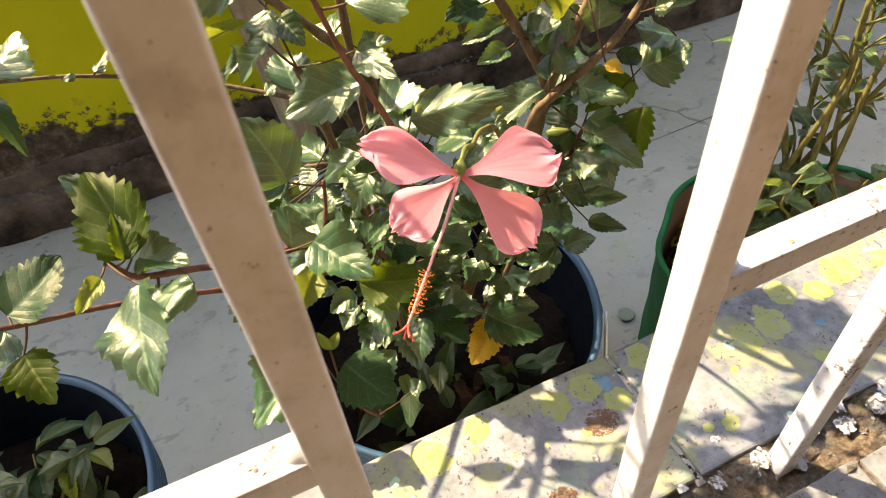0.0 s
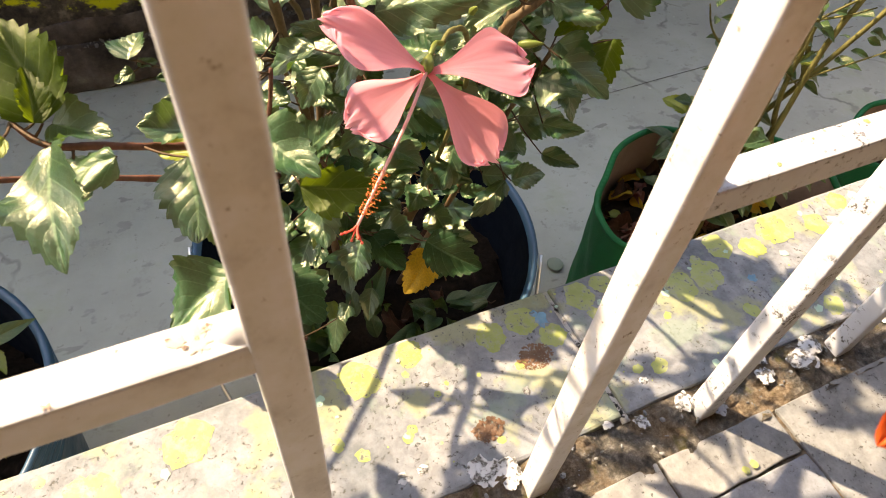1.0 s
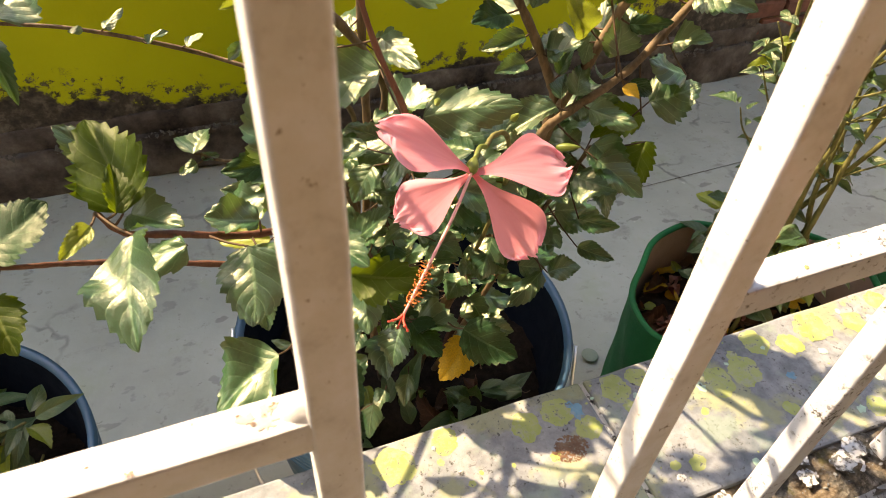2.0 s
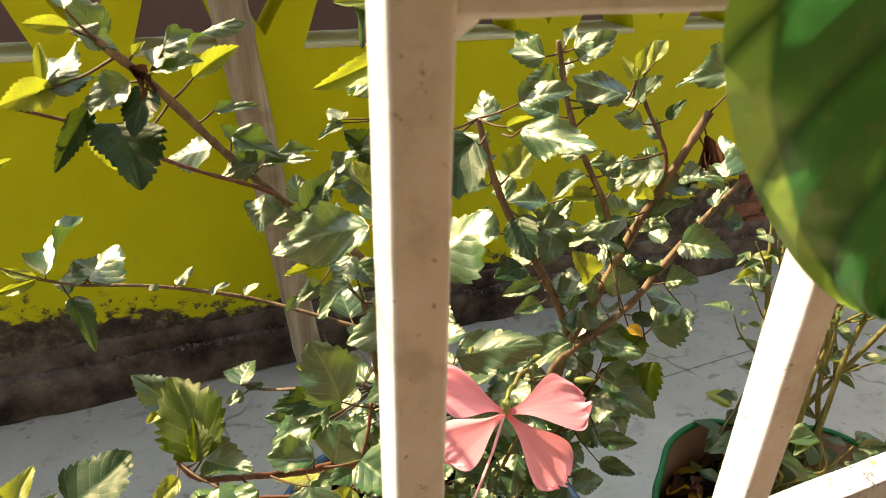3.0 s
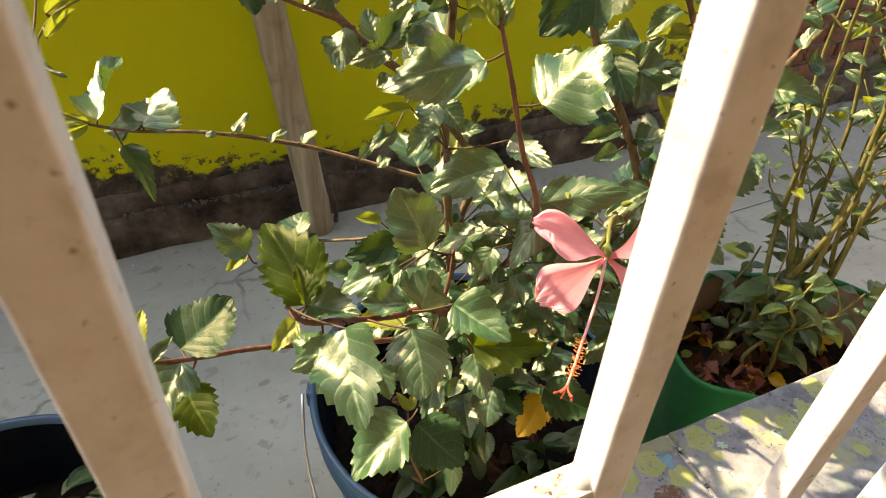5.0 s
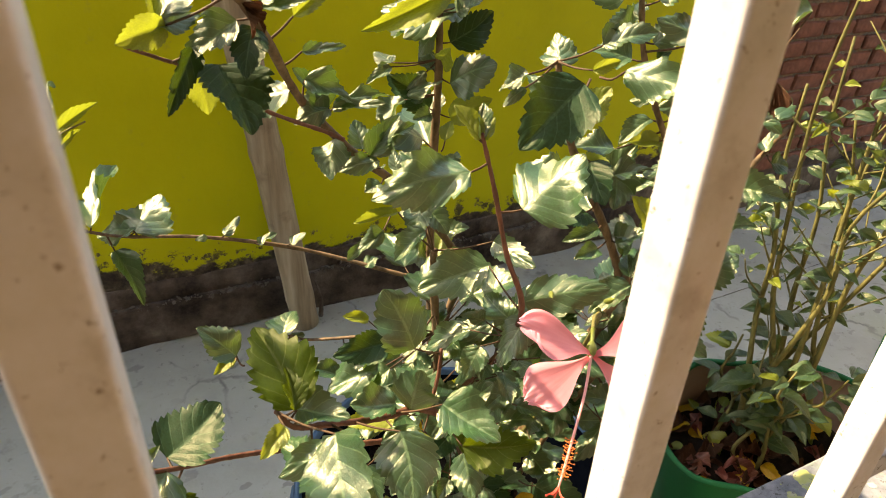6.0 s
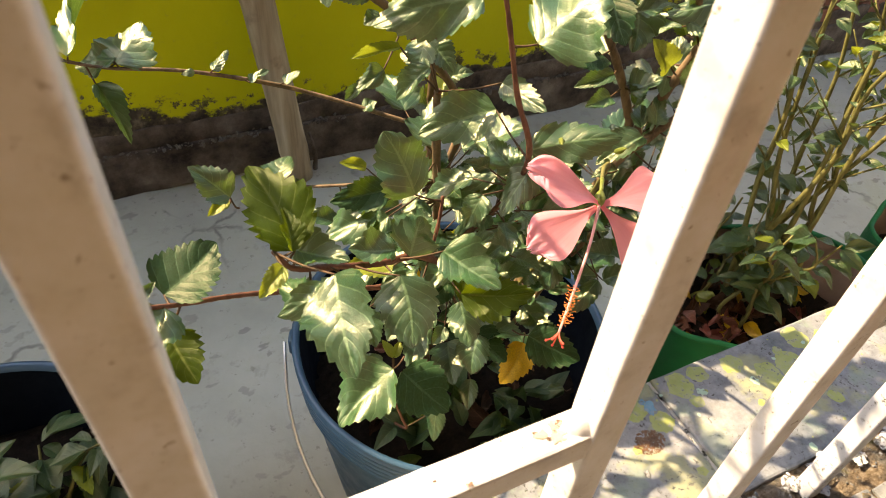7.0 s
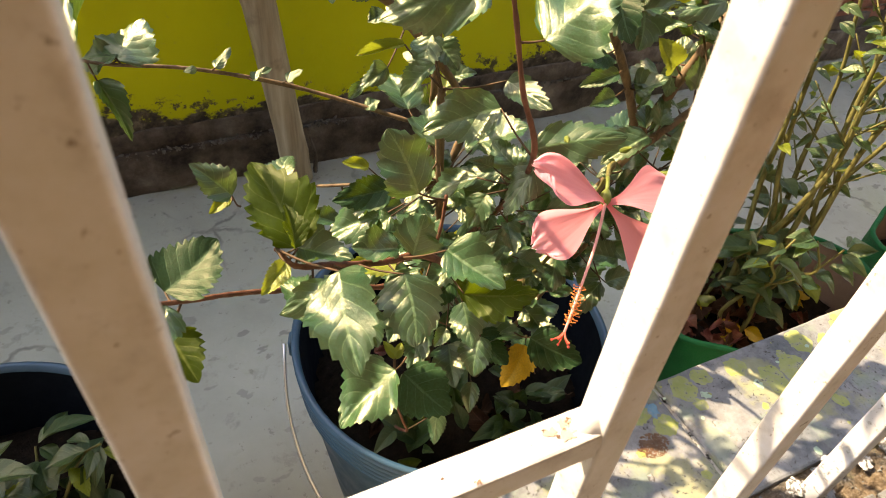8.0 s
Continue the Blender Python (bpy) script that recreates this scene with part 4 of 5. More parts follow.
            row.append(bm.verts.new((c * w * (1 - cut) + bend * math.sin(math.pi * u), min(1.0, u + ahead), z)))
            spot[row[-1]] = (0.5 + 0.5 * c, u)
        grid.append(row)
    for a, b in zip(grid, grid[1:]):
        for j in range(len(cols) - 1):
            face = bm.faces.new((a[j], a[j + 1], b[j + 1], b[j]))
            for loop in face.loops:
                loop[uv].uv = spot[loop.vert]
    return mesh_of(name, bm, mat, "keep")


KINDS = {
    "g": [leaf_mesh("leaf", LEAF_G, s, 8 + s % 4, (0.30, -0.10, 0.18, 0.42, -0.22)[s % 5], 0.02 + 0.08 * (s % 4), depth=0.15, wave=0.08 + 0.05 * (s % 3)) for s in range(14)],
    "t": [leaf_mesh("leaf", LEAF_T, 10 + s, 8 + s, 0.36, 0.10, depth=0.22, wave=0.10) for s in range(3)],
    "d": [leaf_mesh("leaf", LEAF_D, 15 + s, 9 + s, 0.10 + 0.1 * s, 0.10, depth=0.14, wave=0.08) for s in range(4)],
    "r": [leaf_mesh("withered_leaf", LEAF_R, 45 + s, 8, 0.6, 0.3, wave=0.2) for s in range(2)],
    "y": [leaf_mesh("young_leaf", LEAF_Y, 20 + s, 10, 0.35, 0.12 * s, wave=0.08) for s in range(3)],
    "o": [leaf_mesh("yellow_leaf", LEAF_O, 30 + s, 9, 0.2, 0.25, wave=0.10) for s in range(2)],
    "b": [leaf_mesh("withered_leaf", LEAF_B, 40 + s, 8, 0.7, 0.4, wave=0.25) for s in range(2)],
    "s": [leaf_mesh("slender_leaf", LEAF_S, 50 + s, 5, 0.25, 0.10 + 0.15 * s, "slender", 0.03) for s in range(4)],
}
# A point near the camera; leaves are turned and widened to fit its view.
VIEW_POINT = Vector((-0.06, -0.09, 0.84))
leaf_rng = random.Random(21)
shrub = thing("hibiscus_shrub", "hibiscus shrub with glossy toothed leaves and one pink bloom", "shrub", at=(0.1476, 0.316, 0.216))
shrub_inv = Matrix.Translation((-0.1476, -0.316, -0.216))


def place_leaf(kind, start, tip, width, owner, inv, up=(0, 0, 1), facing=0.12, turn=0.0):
    """Puts one leaf with its foot at start and its point at tip; its face turns up and towards the camera's view, and
    its width is stretched to fit that view.
    """
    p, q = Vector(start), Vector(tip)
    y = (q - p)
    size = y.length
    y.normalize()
    want = Vector(up) * (1 - facing) + (VIEW_POINT - p).normalized() * facing
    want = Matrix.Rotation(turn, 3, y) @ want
    view_way = (VIEW_POINT - p).normalized()
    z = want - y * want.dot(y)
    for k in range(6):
        if z.length > 1e-3 and z.normalized().dot(view_way) > 0.32:
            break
        want = want * 0.6 + view_way * 0.4
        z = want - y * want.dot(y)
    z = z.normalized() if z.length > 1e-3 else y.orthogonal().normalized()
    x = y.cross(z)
    width *= 0.97 / max(0.62, math.sqrt(max(0.0, 1 - x.dot(view_way) ** 2)))
    pool = KINDS[kind]
    ob = new(pool[0].name.split(".")[0], pool[leaf_rng.randrange(len(pool))])
    ob.parent = owner
    m = Matrix((x, y, z)).transposed().to_4x4()
    m.translation = p
    ob.matrix_basis = inv @ m @ Matrix.Diagonal((size * width, size, size, 1))
    return ob


stalks = bmesh.new()
TWIGS = []


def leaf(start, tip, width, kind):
    if kind == "w":  # a leaf tilted to glint at the camera, its tip slid along the view
        half = (sun_dir + (VIEW_POINT - Vector(start)).normalized()).normalized()
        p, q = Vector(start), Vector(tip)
        level = VIEW_POINT + (q - VIEW_POINT) * ((p - VIEW_POINT).dot(half) / (q - VIEW_POINT).dot(half))
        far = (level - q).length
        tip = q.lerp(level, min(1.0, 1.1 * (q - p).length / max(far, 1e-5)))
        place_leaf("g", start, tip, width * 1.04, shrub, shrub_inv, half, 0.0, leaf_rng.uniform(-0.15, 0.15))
    elif kind == "f":  # a leaf that faces the camera's view
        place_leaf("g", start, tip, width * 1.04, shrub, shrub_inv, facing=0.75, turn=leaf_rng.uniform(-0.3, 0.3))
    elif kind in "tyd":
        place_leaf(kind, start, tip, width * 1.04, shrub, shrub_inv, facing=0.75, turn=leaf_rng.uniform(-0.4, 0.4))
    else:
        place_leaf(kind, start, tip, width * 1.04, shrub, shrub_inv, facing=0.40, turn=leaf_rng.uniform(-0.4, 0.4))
    # its stalk runs back to the nearest limb
    p, q = Vector(start), Vector(tip)
    away = (p - q).normalized()
    near = min(TWIGS, key=lambda v: (v - p).length - 0.4 * (v - p).dot(away))
    gap = (near - p).length
    if gap > 0.05:
        near = p + away * 0.25 * (q - p).length + Vector((0, 0.004, -0.006))
    mid = p.lerp(near, 0.5) + Vector((0, 0, -0.04 * gap))
    tube(stalks, [shrub_inv @ p, shrub_inv @ mid, shrub_inv @ near], 0.0005, 0.0007, 5, 3)


def stem(name, points, r0, r1, mat, seed=0):
    TWIGS.extend(smooth_points([Vector(p) for p in points], 6))
    bm = bmesh.new()
    tube(bm, [shrub_inv @ Vector(p) for p in points], r0 * 0.66, r1 * 0.68, 9, 9, 0.20, random.Random(seed))
    return part(name, bm, mat, shrub)


ROOT = (0.150, 0.300, 0.205)
stem("trunk", [ROOT, (0.168, 0.282, 0.33), (0.186, 0.250, 0.45), (0.197, 0.220, 0.55), (0.198, 0.210, 0.600)], 0.0085, 0.0058, BARK_GREY, 1)
stem("trunk", [(0.120, 0.310, 0.205), (0.100, 0.290, 0.36), (0.082, 0.255, 0.50), (0.062, 0.232, 0.622), (0.056, 0.222, 0.650)], 0.0060, 0.0030, BARK_GREY, 2)
stem("trunk", [(0.140, 0.345, 0.205), (0.128, 0.348, 0.36), (0.120, 0.350, 0.50), (0.116, 0.350, 0.62), (0.117, 0.350, 0.71), (0.115, 0.350, 0.78), (0.118, 0.350, 0.87)], 0.0062, 0.0030, BARK_GREY, 19)
stem("branch", [(0.198, 0.210, 0.592), (0.195, 0.212, 0.610), (0.175, 0.214, 0.649), (0.150, 0.216, 0.690), (0.134, 0.216, 0.722), (0.120, 0.214, 0.760)], 0.0046, 0.0026, BARK_GREY, 3)
stem("branch", [(0.196, 0.208, 0.592), (0.211, 0.202, 0.636), (0.227, 0.198, 0.682), (0.245, 0.194, 0.722), (0.260, 0.190, 0.759)], 0.0048, 0.0036, BARK_GREY, 4)
stem("branch", [(0.186, 0.235, 0.500), (0.184, 0.200, 0.585), (0.190, 0.190, 0.606), (0.234, 0.196, 0.626), (0.273, 0.200, 0.666), (0.302, 0.204, 0.689), (0.318, 0.206, 0.701)], 0.0046, 0.0026, BARK_GREY, 5)
stem("branch", [(0.200, 0.186, 0.680), (0.204, 0.200, 0.700), (0.188, 0.205, 0.731), (0.175, 0.210, 0.762), (0.163, 0.210, 0.800)], 0.0030, 0.0022, BARK_GREY, 6)
stem("branch", [(0.240, 0.194, 0.721), (0.238, 0.198, 0.737), (0.231, 0.214, 0.761), (0.224, 0.211, 0.781)], 0.0022, 0.0013, BARK_RED, 7)
stem("branch", [(0.095, 0.285, 0.420), (0.105, 0.295, 0.520), (0.113, 0.290, 0.584), (0.059, 0.280, 0.662), (0.029, 0.278, 0.691), (-0.007, 0.263, 0.735), (-0.037, 0.205, 0.789), (-0.055, 0.180, 0.815)], 0.0052, 0.0024, BARK_GREY, 8)
stem("branch", [(0.090, 0.262, 0.470), (0.100, 0.210, 0.560), (0.086, 0.168, 0.634), (0.069, 0.165, 0.679), (0.058, 0.165, 0.717), (0.048, 0.165, 0.748)], 0.0030, 0.0014, BARK_RED, 9)
stem("branch", [(0.103, 0.290, 0.390), (0.085, 0.235, 0.480), (0.056, 0.190, 0.541), (0.030, 0.180, 0.569), (0.000, 0.170, 0.583), (-0.029, 0.160, 0.601), (-0.048, 0.158, 0.609), (-0.056, 0.158, 0.623)], 0.0042, 0.0018, BARK_RED, 10)
stem("branch", [(0.040, 0.185, 0.560), (0.047, 0.190, 0.579), (0.051, 0.195, 0.597)], 0.0020, 0.0014, BARK_RED, 11)
stem("branch", [(0.090, 0.240, 0.455), (0.045, 0.205, 0.515), (0.007, 0.190, 0.540), (-0.050, 0.180, 0.570), (-0.079, 0.175, 0.583), (-0.101, 0.165, 0.597), (-0.130, 0.150, 0.621)], 0.0034, 0.0013, BARK_RED, 12)
stem("branch", [(0.092, 0.290, 0.440), (0.094, 0.290, 0.545), (0.084, 0.290, 0.575), (0.066, 0.300, 0.581), (0.003, 0.332, 0.598), (-0.060, 0.337, 0.619), (-0.107, 0.345, 0.625), (-0.128, 0.350, 0.630)], 0.0032, 0.0014, BARK_GREY, 13)
stem("branch", [(0.090, 0.280, 0.470), (0.075, 0.280, 0.530), (0.059, 0.285, 0.538), (0.049, 0.300, 0.527), (0.005, 0.330, 0.513), (-0.010, 0.334, 0.519)], 0.0026, 0.0014, BARK_GREY, 14)
stem("branch", [(0.060, 0.285, 0.210), (0.054, 0.225, 0.288), (0.037, 0.200, 0.355), (0.026, 0.196, 0.398)], 0.0022, 0.0012, BARK_RED, 15)
stem("branch", [(0.175, 0.262, 0.400), (0.165, 0.215, 0.500), (0.160, 0.190, 0.570), (0.139, 0.162, 0.620), (0.124, 0.150, 0.632), (0.115, 0.140, 0.634)], 0.0026, 0.0016, STEM_GREEN, 16)
stem("branch", [(0.172, 0.300, 0.205), (0.205, 0.270, 0.36), (0.215, 0.235, 0.47), (0.225, 0.200, 0.57)], 0.0045, 0.0020, BARK_GREY, 17)

stem("branch", [(0.014, 0.258, 0.712), (0.002, 0.254, 0.720), (-0.029, 0.238, 0.740), (-0.051, 0.224, 0.758), (-0.066, 0.212, 0.773), (-0.076, 0.203, 0.780), (-0.088, 0.190, 0.789)], 0.0018, 0.0010, BARK_RED, 20)
stem("shoot", [(-0.128, 0.350, 0.630), (-0.152, 0.315, 0.668), (-0.150, 0.270, 0.705), (-0.134, 0.240, 0.726), (-0.121, 0.230, 0.743), (-0.109, 0.226, 0.750)], 0.0010, 0.0006, STEM_GREEN, 18)

# up
leaf((0.043, 0.164, 0.730), (-0.002, 0.169, 0.726), 0.55, 'g')
leaf((0.072, 0.160, 0.707), (0.098, 0.151, 0.736), 0.74, 'w')
leaf((0.087, 0.149, 0.772), (0.053, 0.140, 0.751), 0.77, 'd')
# shoot
leaf((0.047, 0.165, 0.745), (0.040, 0.176, 0.759), 0.50, 'y')
leaf((0.048, 0.165, 0.745), (0.054, 0.176, 0.758), 0.36, 'g')
leaf((0.049, 0.165, 0.744), (0.057, 0.171, 0.754), 0.54, 'y')
# arm
leaf((0.010, 0.270, 0.728), (-0.009, 0.270, 0.751), 0.50, 'g')
leaf((0.007, 0.265, 0.738), (-0.010, 0.264, 0.727), 0.74, 'g')
leaf((0.015, 0.270, 0.729), (0.039, 0.256, 0.739), 0.25, 'w')
leaf((0.034, 0.270, 0.694), (0.052, 0.271, 0.718), 0.50, 'g')
leaf((0.011, 0.265, 0.710), (0.001, 0.248, 0.697), 0.71, 'g')
leaf((0.038, 0.265, 0.692), (0.013, 0.268, 0.690), 0.50, 'g')
# pole
leaf((0.080, 0.350, 0.723), (0.074, 0.367, 0.729), 0.70, 'g')
leaf((0.080, 0.350, 0.720), (0.061, 0.349, 0.710), 0.35, 'g')
leaf((0.091, 0.350, 0.695), (0.069, 0.352, 0.682), 0.50, 'g')
leaf((0.092, 0.350, 0.699), (0.113, 0.337, 0.713), 0.35, 'g')
# up
leaf((0.093, 0.200, 0.760), (0.081, 0.209, 0.750), 0.40, 'g')
leaf((0.092, 0.200, 0.753), (0.080, 0.200, 0.745), 0.45, 'g')
leaf((0.113, 0.153, 0.774), (0.140, 0.132, 0.772), 0.48, 'w')
leaf((0.143, 0.200, 0.704), (0.140, 0.178, 0.688), 0.85, 'd')
leaf((0.153, 0.190, 0.698), (0.173, 0.180, 0.703), 0.50, 'g')
# low
leaf((0.040, 0.240, 0.670), (0.013, 0.243, 0.667), 0.25, 'y')
leaf((0.039, 0.260, 0.646), (0.013, 0.260, 0.632), 0.35, 'g')
leaf((0.051, 0.230, 0.679), (0.039, 0.216, 0.668), 0.81, 'g')
leaf((0.055, 0.230, 0.674), (0.060, 0.214, 0.667), 0.90, 'g')
leaf((0.044, 0.210, 0.673), (0.021, 0.201, 0.666), 0.50, 'w')
leaf((0.083, 0.202, 0.645), (0.042, 0.215, 0.629), 0.64, 'g')
leaf((0.083, 0.200, 0.663), (0.100, 0.183, 0.653), 0.50, 'w')
leaf((0.103, 0.190, 0.621), (0.147, 0.166, 0.637), 0.53, 'g')
leaf((0.032, 0.193, 0.605), (0.021, 0.210, 0.639), 0.92, 'f')
leaf((0.077, 0.206, 0.595), (0.047, 0.214, 0.586), 0.52, 'w')
leaf((0.097, 0.210, 0.589), (0.071, 0.229, 0.587), 0.55, 'g')
leaf((0.110, 0.210, 0.590), (0.100, 0.229, 0.603), 0.90, 'g')
leaf((0.096, 0.175, 0.623), (0.071, 0.167, 0.601), 0.50, 'g')
leaf((0.075, 0.190, 0.595), (0.060, 0.179, 0.583), 0.80, 'g')
# fan
leaf((-0.046, 0.159, 0.619), (-0.055, 0.202, 0.643), 0.70, 't')
leaf((-0.048, 0.155, 0.623), (-0.046, 0.174, 0.636), 0.50, 't')
leaf((-0.044, 0.165, 0.613), (-0.023, 0.150, 0.615), 0.69, 'w')
leaf((-0.045, 0.137, 0.593), (-0.056, 0.150, 0.616), 0.58, 'w')
leaf((-0.039, 0.118, 0.641), (-0.049, 0.076, 0.634), 0.70, 'w')
leaf((-0.023, 0.130, 0.620), (-0.063, 0.124, 0.618), 0.40, 'w')
leaf((-0.056, 0.140, 0.631), (-0.069, 0.130, 0.627), 0.60, 'y')
leaf((0.001, 0.140, 0.603), (-0.005, 0.108, 0.587), 0.93, 'g')
leaf((0.010, 0.168, 0.592), (-0.015, 0.172, 0.598), 0.70, 'g')
leaf((0.031, 0.180, 0.570), (0.021, 0.192, 0.583), 0.70, 'g')
leaf((0.042, 0.186, 0.562), (0.038, 0.209, 0.581), 0.72, 'w')
leaf((0.033, 0.156, 0.594), (0.052, 0.124, 0.591), 0.75, 'g')
leaf((0.051, 0.160, 0.548), (0.089, 0.138, 0.556), 0.64, 't')
leaf((0.064, 0.180, 0.514), (0.060, 0.154, 0.498), 0.80, 'g')
# low2
leaf((0.052, 0.220, 0.511), (0.062, 0.209, 0.503), 0.90, 'o')
leaf((0.164, 0.220, 0.372), (0.136, 0.200, 0.346), 0.72, 'o')
leaf((0.007, 0.156, 0.499), (-0.035, 0.144, 0.478), 0.74, 'g')
leaf((0.033, 0.197, 0.428), (0.058, 0.161, 0.413), 0.92, 'd')
leaf((0.114, 0.220, 0.342), (0.102, 0.200, 0.327), 0.61, 'g')
leaf((0.082, 0.220, 0.313), (0.069, 0.200, 0.293), 0.55, 'g')
leaf((0.096, 0.230, 0.312), (0.080, 0.215, 0.309), 0.70, 'g')
leaf((0.151, 0.202, 0.410), (0.181, 0.166, 0.404), 0.83, 'd')
leaf((0.099, 0.200, 0.438), (0.082, 0.181, 0.420), 0.91, 'g')
leaf((0.005, 0.200, 0.508), (0.005, 0.179, 0.495), 0.75, 'g')
leaf((0.079, 0.220, 0.434), (0.066, 0.212, 0.427), 0.80, 'g')
leaf((0.238, 0.220, 0.254), (0.203, 0.239, 0.238), 0.40, 'g')
leaf((0.027, 0.200, 0.446), (0.022, 0.211, 0.455), 0.50, 'y')
leaf((0.026, 0.200, 0.445), (0.037, 0.211, 0.447), 0.50, 'y')
leaf((0.018, 0.200, 0.446), (0.007, 0.210, 0.446), 0.50, 'g')
# twig
leaf((-0.107, 0.170, 0.601), (-0.079, 0.184, 0.615), 0.93, 'd')
leaf((-0.110, 0.163, 0.581), (-0.103, 0.138, 0.570), 0.89, 't')
leaf((-0.108, 0.160, 0.603), (-0.131, 0.140, 0.587), 0.60, 'w')
leaf((-0.130, 0.155, 0.617), (-0.118, 0.177, 0.627), 0.46, 'y')
leaf((-0.128, 0.150, 0.620), (-0.130, 0.161, 0.630), 0.41, 'y')
leaf((-0.128, 0.150, 0.620), (-0.148, 0.141, 0.616), 0.40, 'y')
leaf((-0.121, 0.155, 0.613), (-0.108, 0.161, 0.620), 0.40, 'g')
# side
leaf((-0.061, 0.249, 0.585), (-0.078, 0.256, 0.607), 0.74, 'g')
leaf((-0.063, 0.250, 0.584), (-0.075, 0.241, 0.583), 0.60, 'y')
# spray
leaf((-0.015, 0.333, 0.521), (-0.005, 0.348, 0.536), 0.88, 'w')
leaf((-0.011, 0.334, 0.516), (0.003, 0.337, 0.514), 0.60, 'g')
leaf((0.043, 0.300, 0.543), (0.025, 0.305, 0.550), 0.50, 'y')
leaf((0.029, 0.300, 0.488), (0.049, 0.315, 0.507), 0.80, 'g')
leaf((0.020, 0.300, 0.494), (-0.002, 0.309, 0.505), 0.60, 'g')
leaf((-0.014, 0.334, 0.511), (-0.028, 0.331, 0.509), 0.70, 'g')
# whip
leaf((-0.103, 0.345, 0.627), (-0.081, 0.352, 0.648), 0.85, 'w')
leaf((-0.103, 0.345, 0.629), (-0.126, 0.344, 0.634), 0.60, 'w')
leaf((-0.127, 0.350, 0.633), (-0.107, 0.378, 0.668), 0.30, 'w')
leaf((-0.132, 0.350, 0.634), (-0.152, 0.352, 0.642), 0.35, 'y')
leaf((-0.133, 0.350, 0.632), (-0.159, 0.347, 0.626), 0.30, 'y')
leaf((-0.117, 0.355, 0.610), (-0.104, 0.324, 0.588), 0.39, 'g')
leaf((-0.048, 0.335, 0.619), (-0.036, 0.336, 0.632), 0.40, 'w')
leaf((-0.026, 0.332, 0.608), (-0.013, 0.337, 0.614), 0.40, 'w')
leaf((-0.004, 0.332, 0.604), (0.007, 0.328, 0.613), 0.50, 'w')
leaf((0.044, 0.310, 0.586), (0.054, 0.309, 0.593), 0.80, 'w')
leaf((-0.059, 0.335, 0.620), (-0.067, 0.333, 0.621), 0.60, 'g')
# crown
leaf((-0.074, 0.190, 0.796), (-0.092, 0.184, 0.792), 0.68, 'y')
leaf((-0.077, 0.190, 0.798), (-0.077, 0.202, 0.811), 0.31, 'y')
leaf((-0.076, 0.190, 0.798), (-0.063, 0.189, 0.815), 0.45, 'w')
leaf((-0.082, 0.190, 0.793), (-0.057, 0.202, 0.799), 0.35, 'g')
leaf((-0.063, 0.180, 0.820), (-0.077, 0.178, 0.822), 0.50, 'y')
leaf((-0.063, 0.180, 0.826), (-0.064, 0.190, 0.832), 0.70, 'g')
leaf((-0.063, 0.180, 0.818), (-0.047, 0.182, 0.812), 0.50, 'g')
leaf((-0.044, 0.190, 0.807), (-0.039, 0.191, 0.812), 0.50, 'y')
leaf((-0.032, 0.200, 0.807), (-0.002, 0.202, 0.823), 0.29, 'w')
leaf((-0.039, 0.200, 0.797), (-0.016, 0.202, 0.802), 0.35, 'w')
leaf((-0.022, 0.210, 0.792), (0.000, 0.215, 0.805), 0.35, 'y')
leaf((-0.014, 0.230, 0.771), (0.008, 0.231, 0.772), 0.30, 'g')
leaf((-0.047, 0.200, 0.794), (-0.068, 0.187, 0.783), 0.45, 'w')
leaf((-0.041, 0.200, 0.791), (-0.049, 0.181, 0.778), 0.62, 'd')
# a twig tip beside the whip
leaf((-0.122, 0.226, 0.746), (-0.103, 0.232, 0.757), 0.22, 'y')
leaf((-0.124, 0.222, 0.738), (-0.112, 0.226, 0.748), 0.25, 'y')
leaf((-0.130, 0.220, 0.728), (-0.122, 0.217, 0.726), 0.30, 'w')
leaf((-0.127, 0.268, 0.742), (-0.121, 0.275, 0.757), 0.22, 'w')
# crown2
leaf((-0.056, 0.200, 0.777), (-0.049, 0.175, 0.758), 0.90, 'd')
leaf((-0.065, 0.199, 0.784), (-0.078, 0.178, 0.767), 0.36, 'd')
leaf((-0.045, 0.210, 0.769), (-0.046, 0.193, 0.759), 0.66, 'y')
leaf((-0.064, 0.220, 0.772), (-0.060, 0.213, 0.752), 0.80, 'y')
leaf((-0.052, 0.226, 0.762), (-0.048, 0.220, 0.748), 0.70, 'y')
leaf((-0.016, 0.250, 0.746), (-0.041, 0.250, 0.743), 0.58, 'w')
leaf((-0.004, 0.267, 0.745), (0.020, 0.258, 0.733), 0.51, 'g')
leaf((0.007, 0.260, 0.730), (-0.013, 0.254, 0.729), 0.60, 'g')
leaf((0.012, 0.270, 0.726), (0.043, 0.275, 0.726), 0.28, 'w')
leaf((0.035, 0.270, 0.694), (0.054, 0.277, 0.712), 0.58, 'g')
leaf((0.041, 0.270, 0.701), (0.064, 0.272, 0.711), 0.35, 'g')
leaf((0.013, 0.270, 0.704), (0.004, 0.253, 0.692), 0.80, 'g')
# pole
leaf((0.122, 0.350, 0.770), (0.061, 0.344, 0.747), 0.30, 'y')
leaf((0.130, 0.350, 0.758), (0.086, 0.347, 0.744), 0.42, 'g')
leaf((0.103, 0.350, 0.802), (0.078, 0.349, 0.805), 0.60, 'y')
leaf((0.098, 0.350, 0.799), (0.088, 0.322, 0.779), 0.44, 'g')
leaf((0.124, 0.350, 0.784), (0.104, 0.367, 0.805), 0.90, 'g')
leaf((0.122, 0.350, 0.780), (0.128, 0.359, 0.790), 0.49, 'y')
leaf((0.113, 0.350, 0.741), (0.098, 0.349, 0.728), 0.50, 'g')
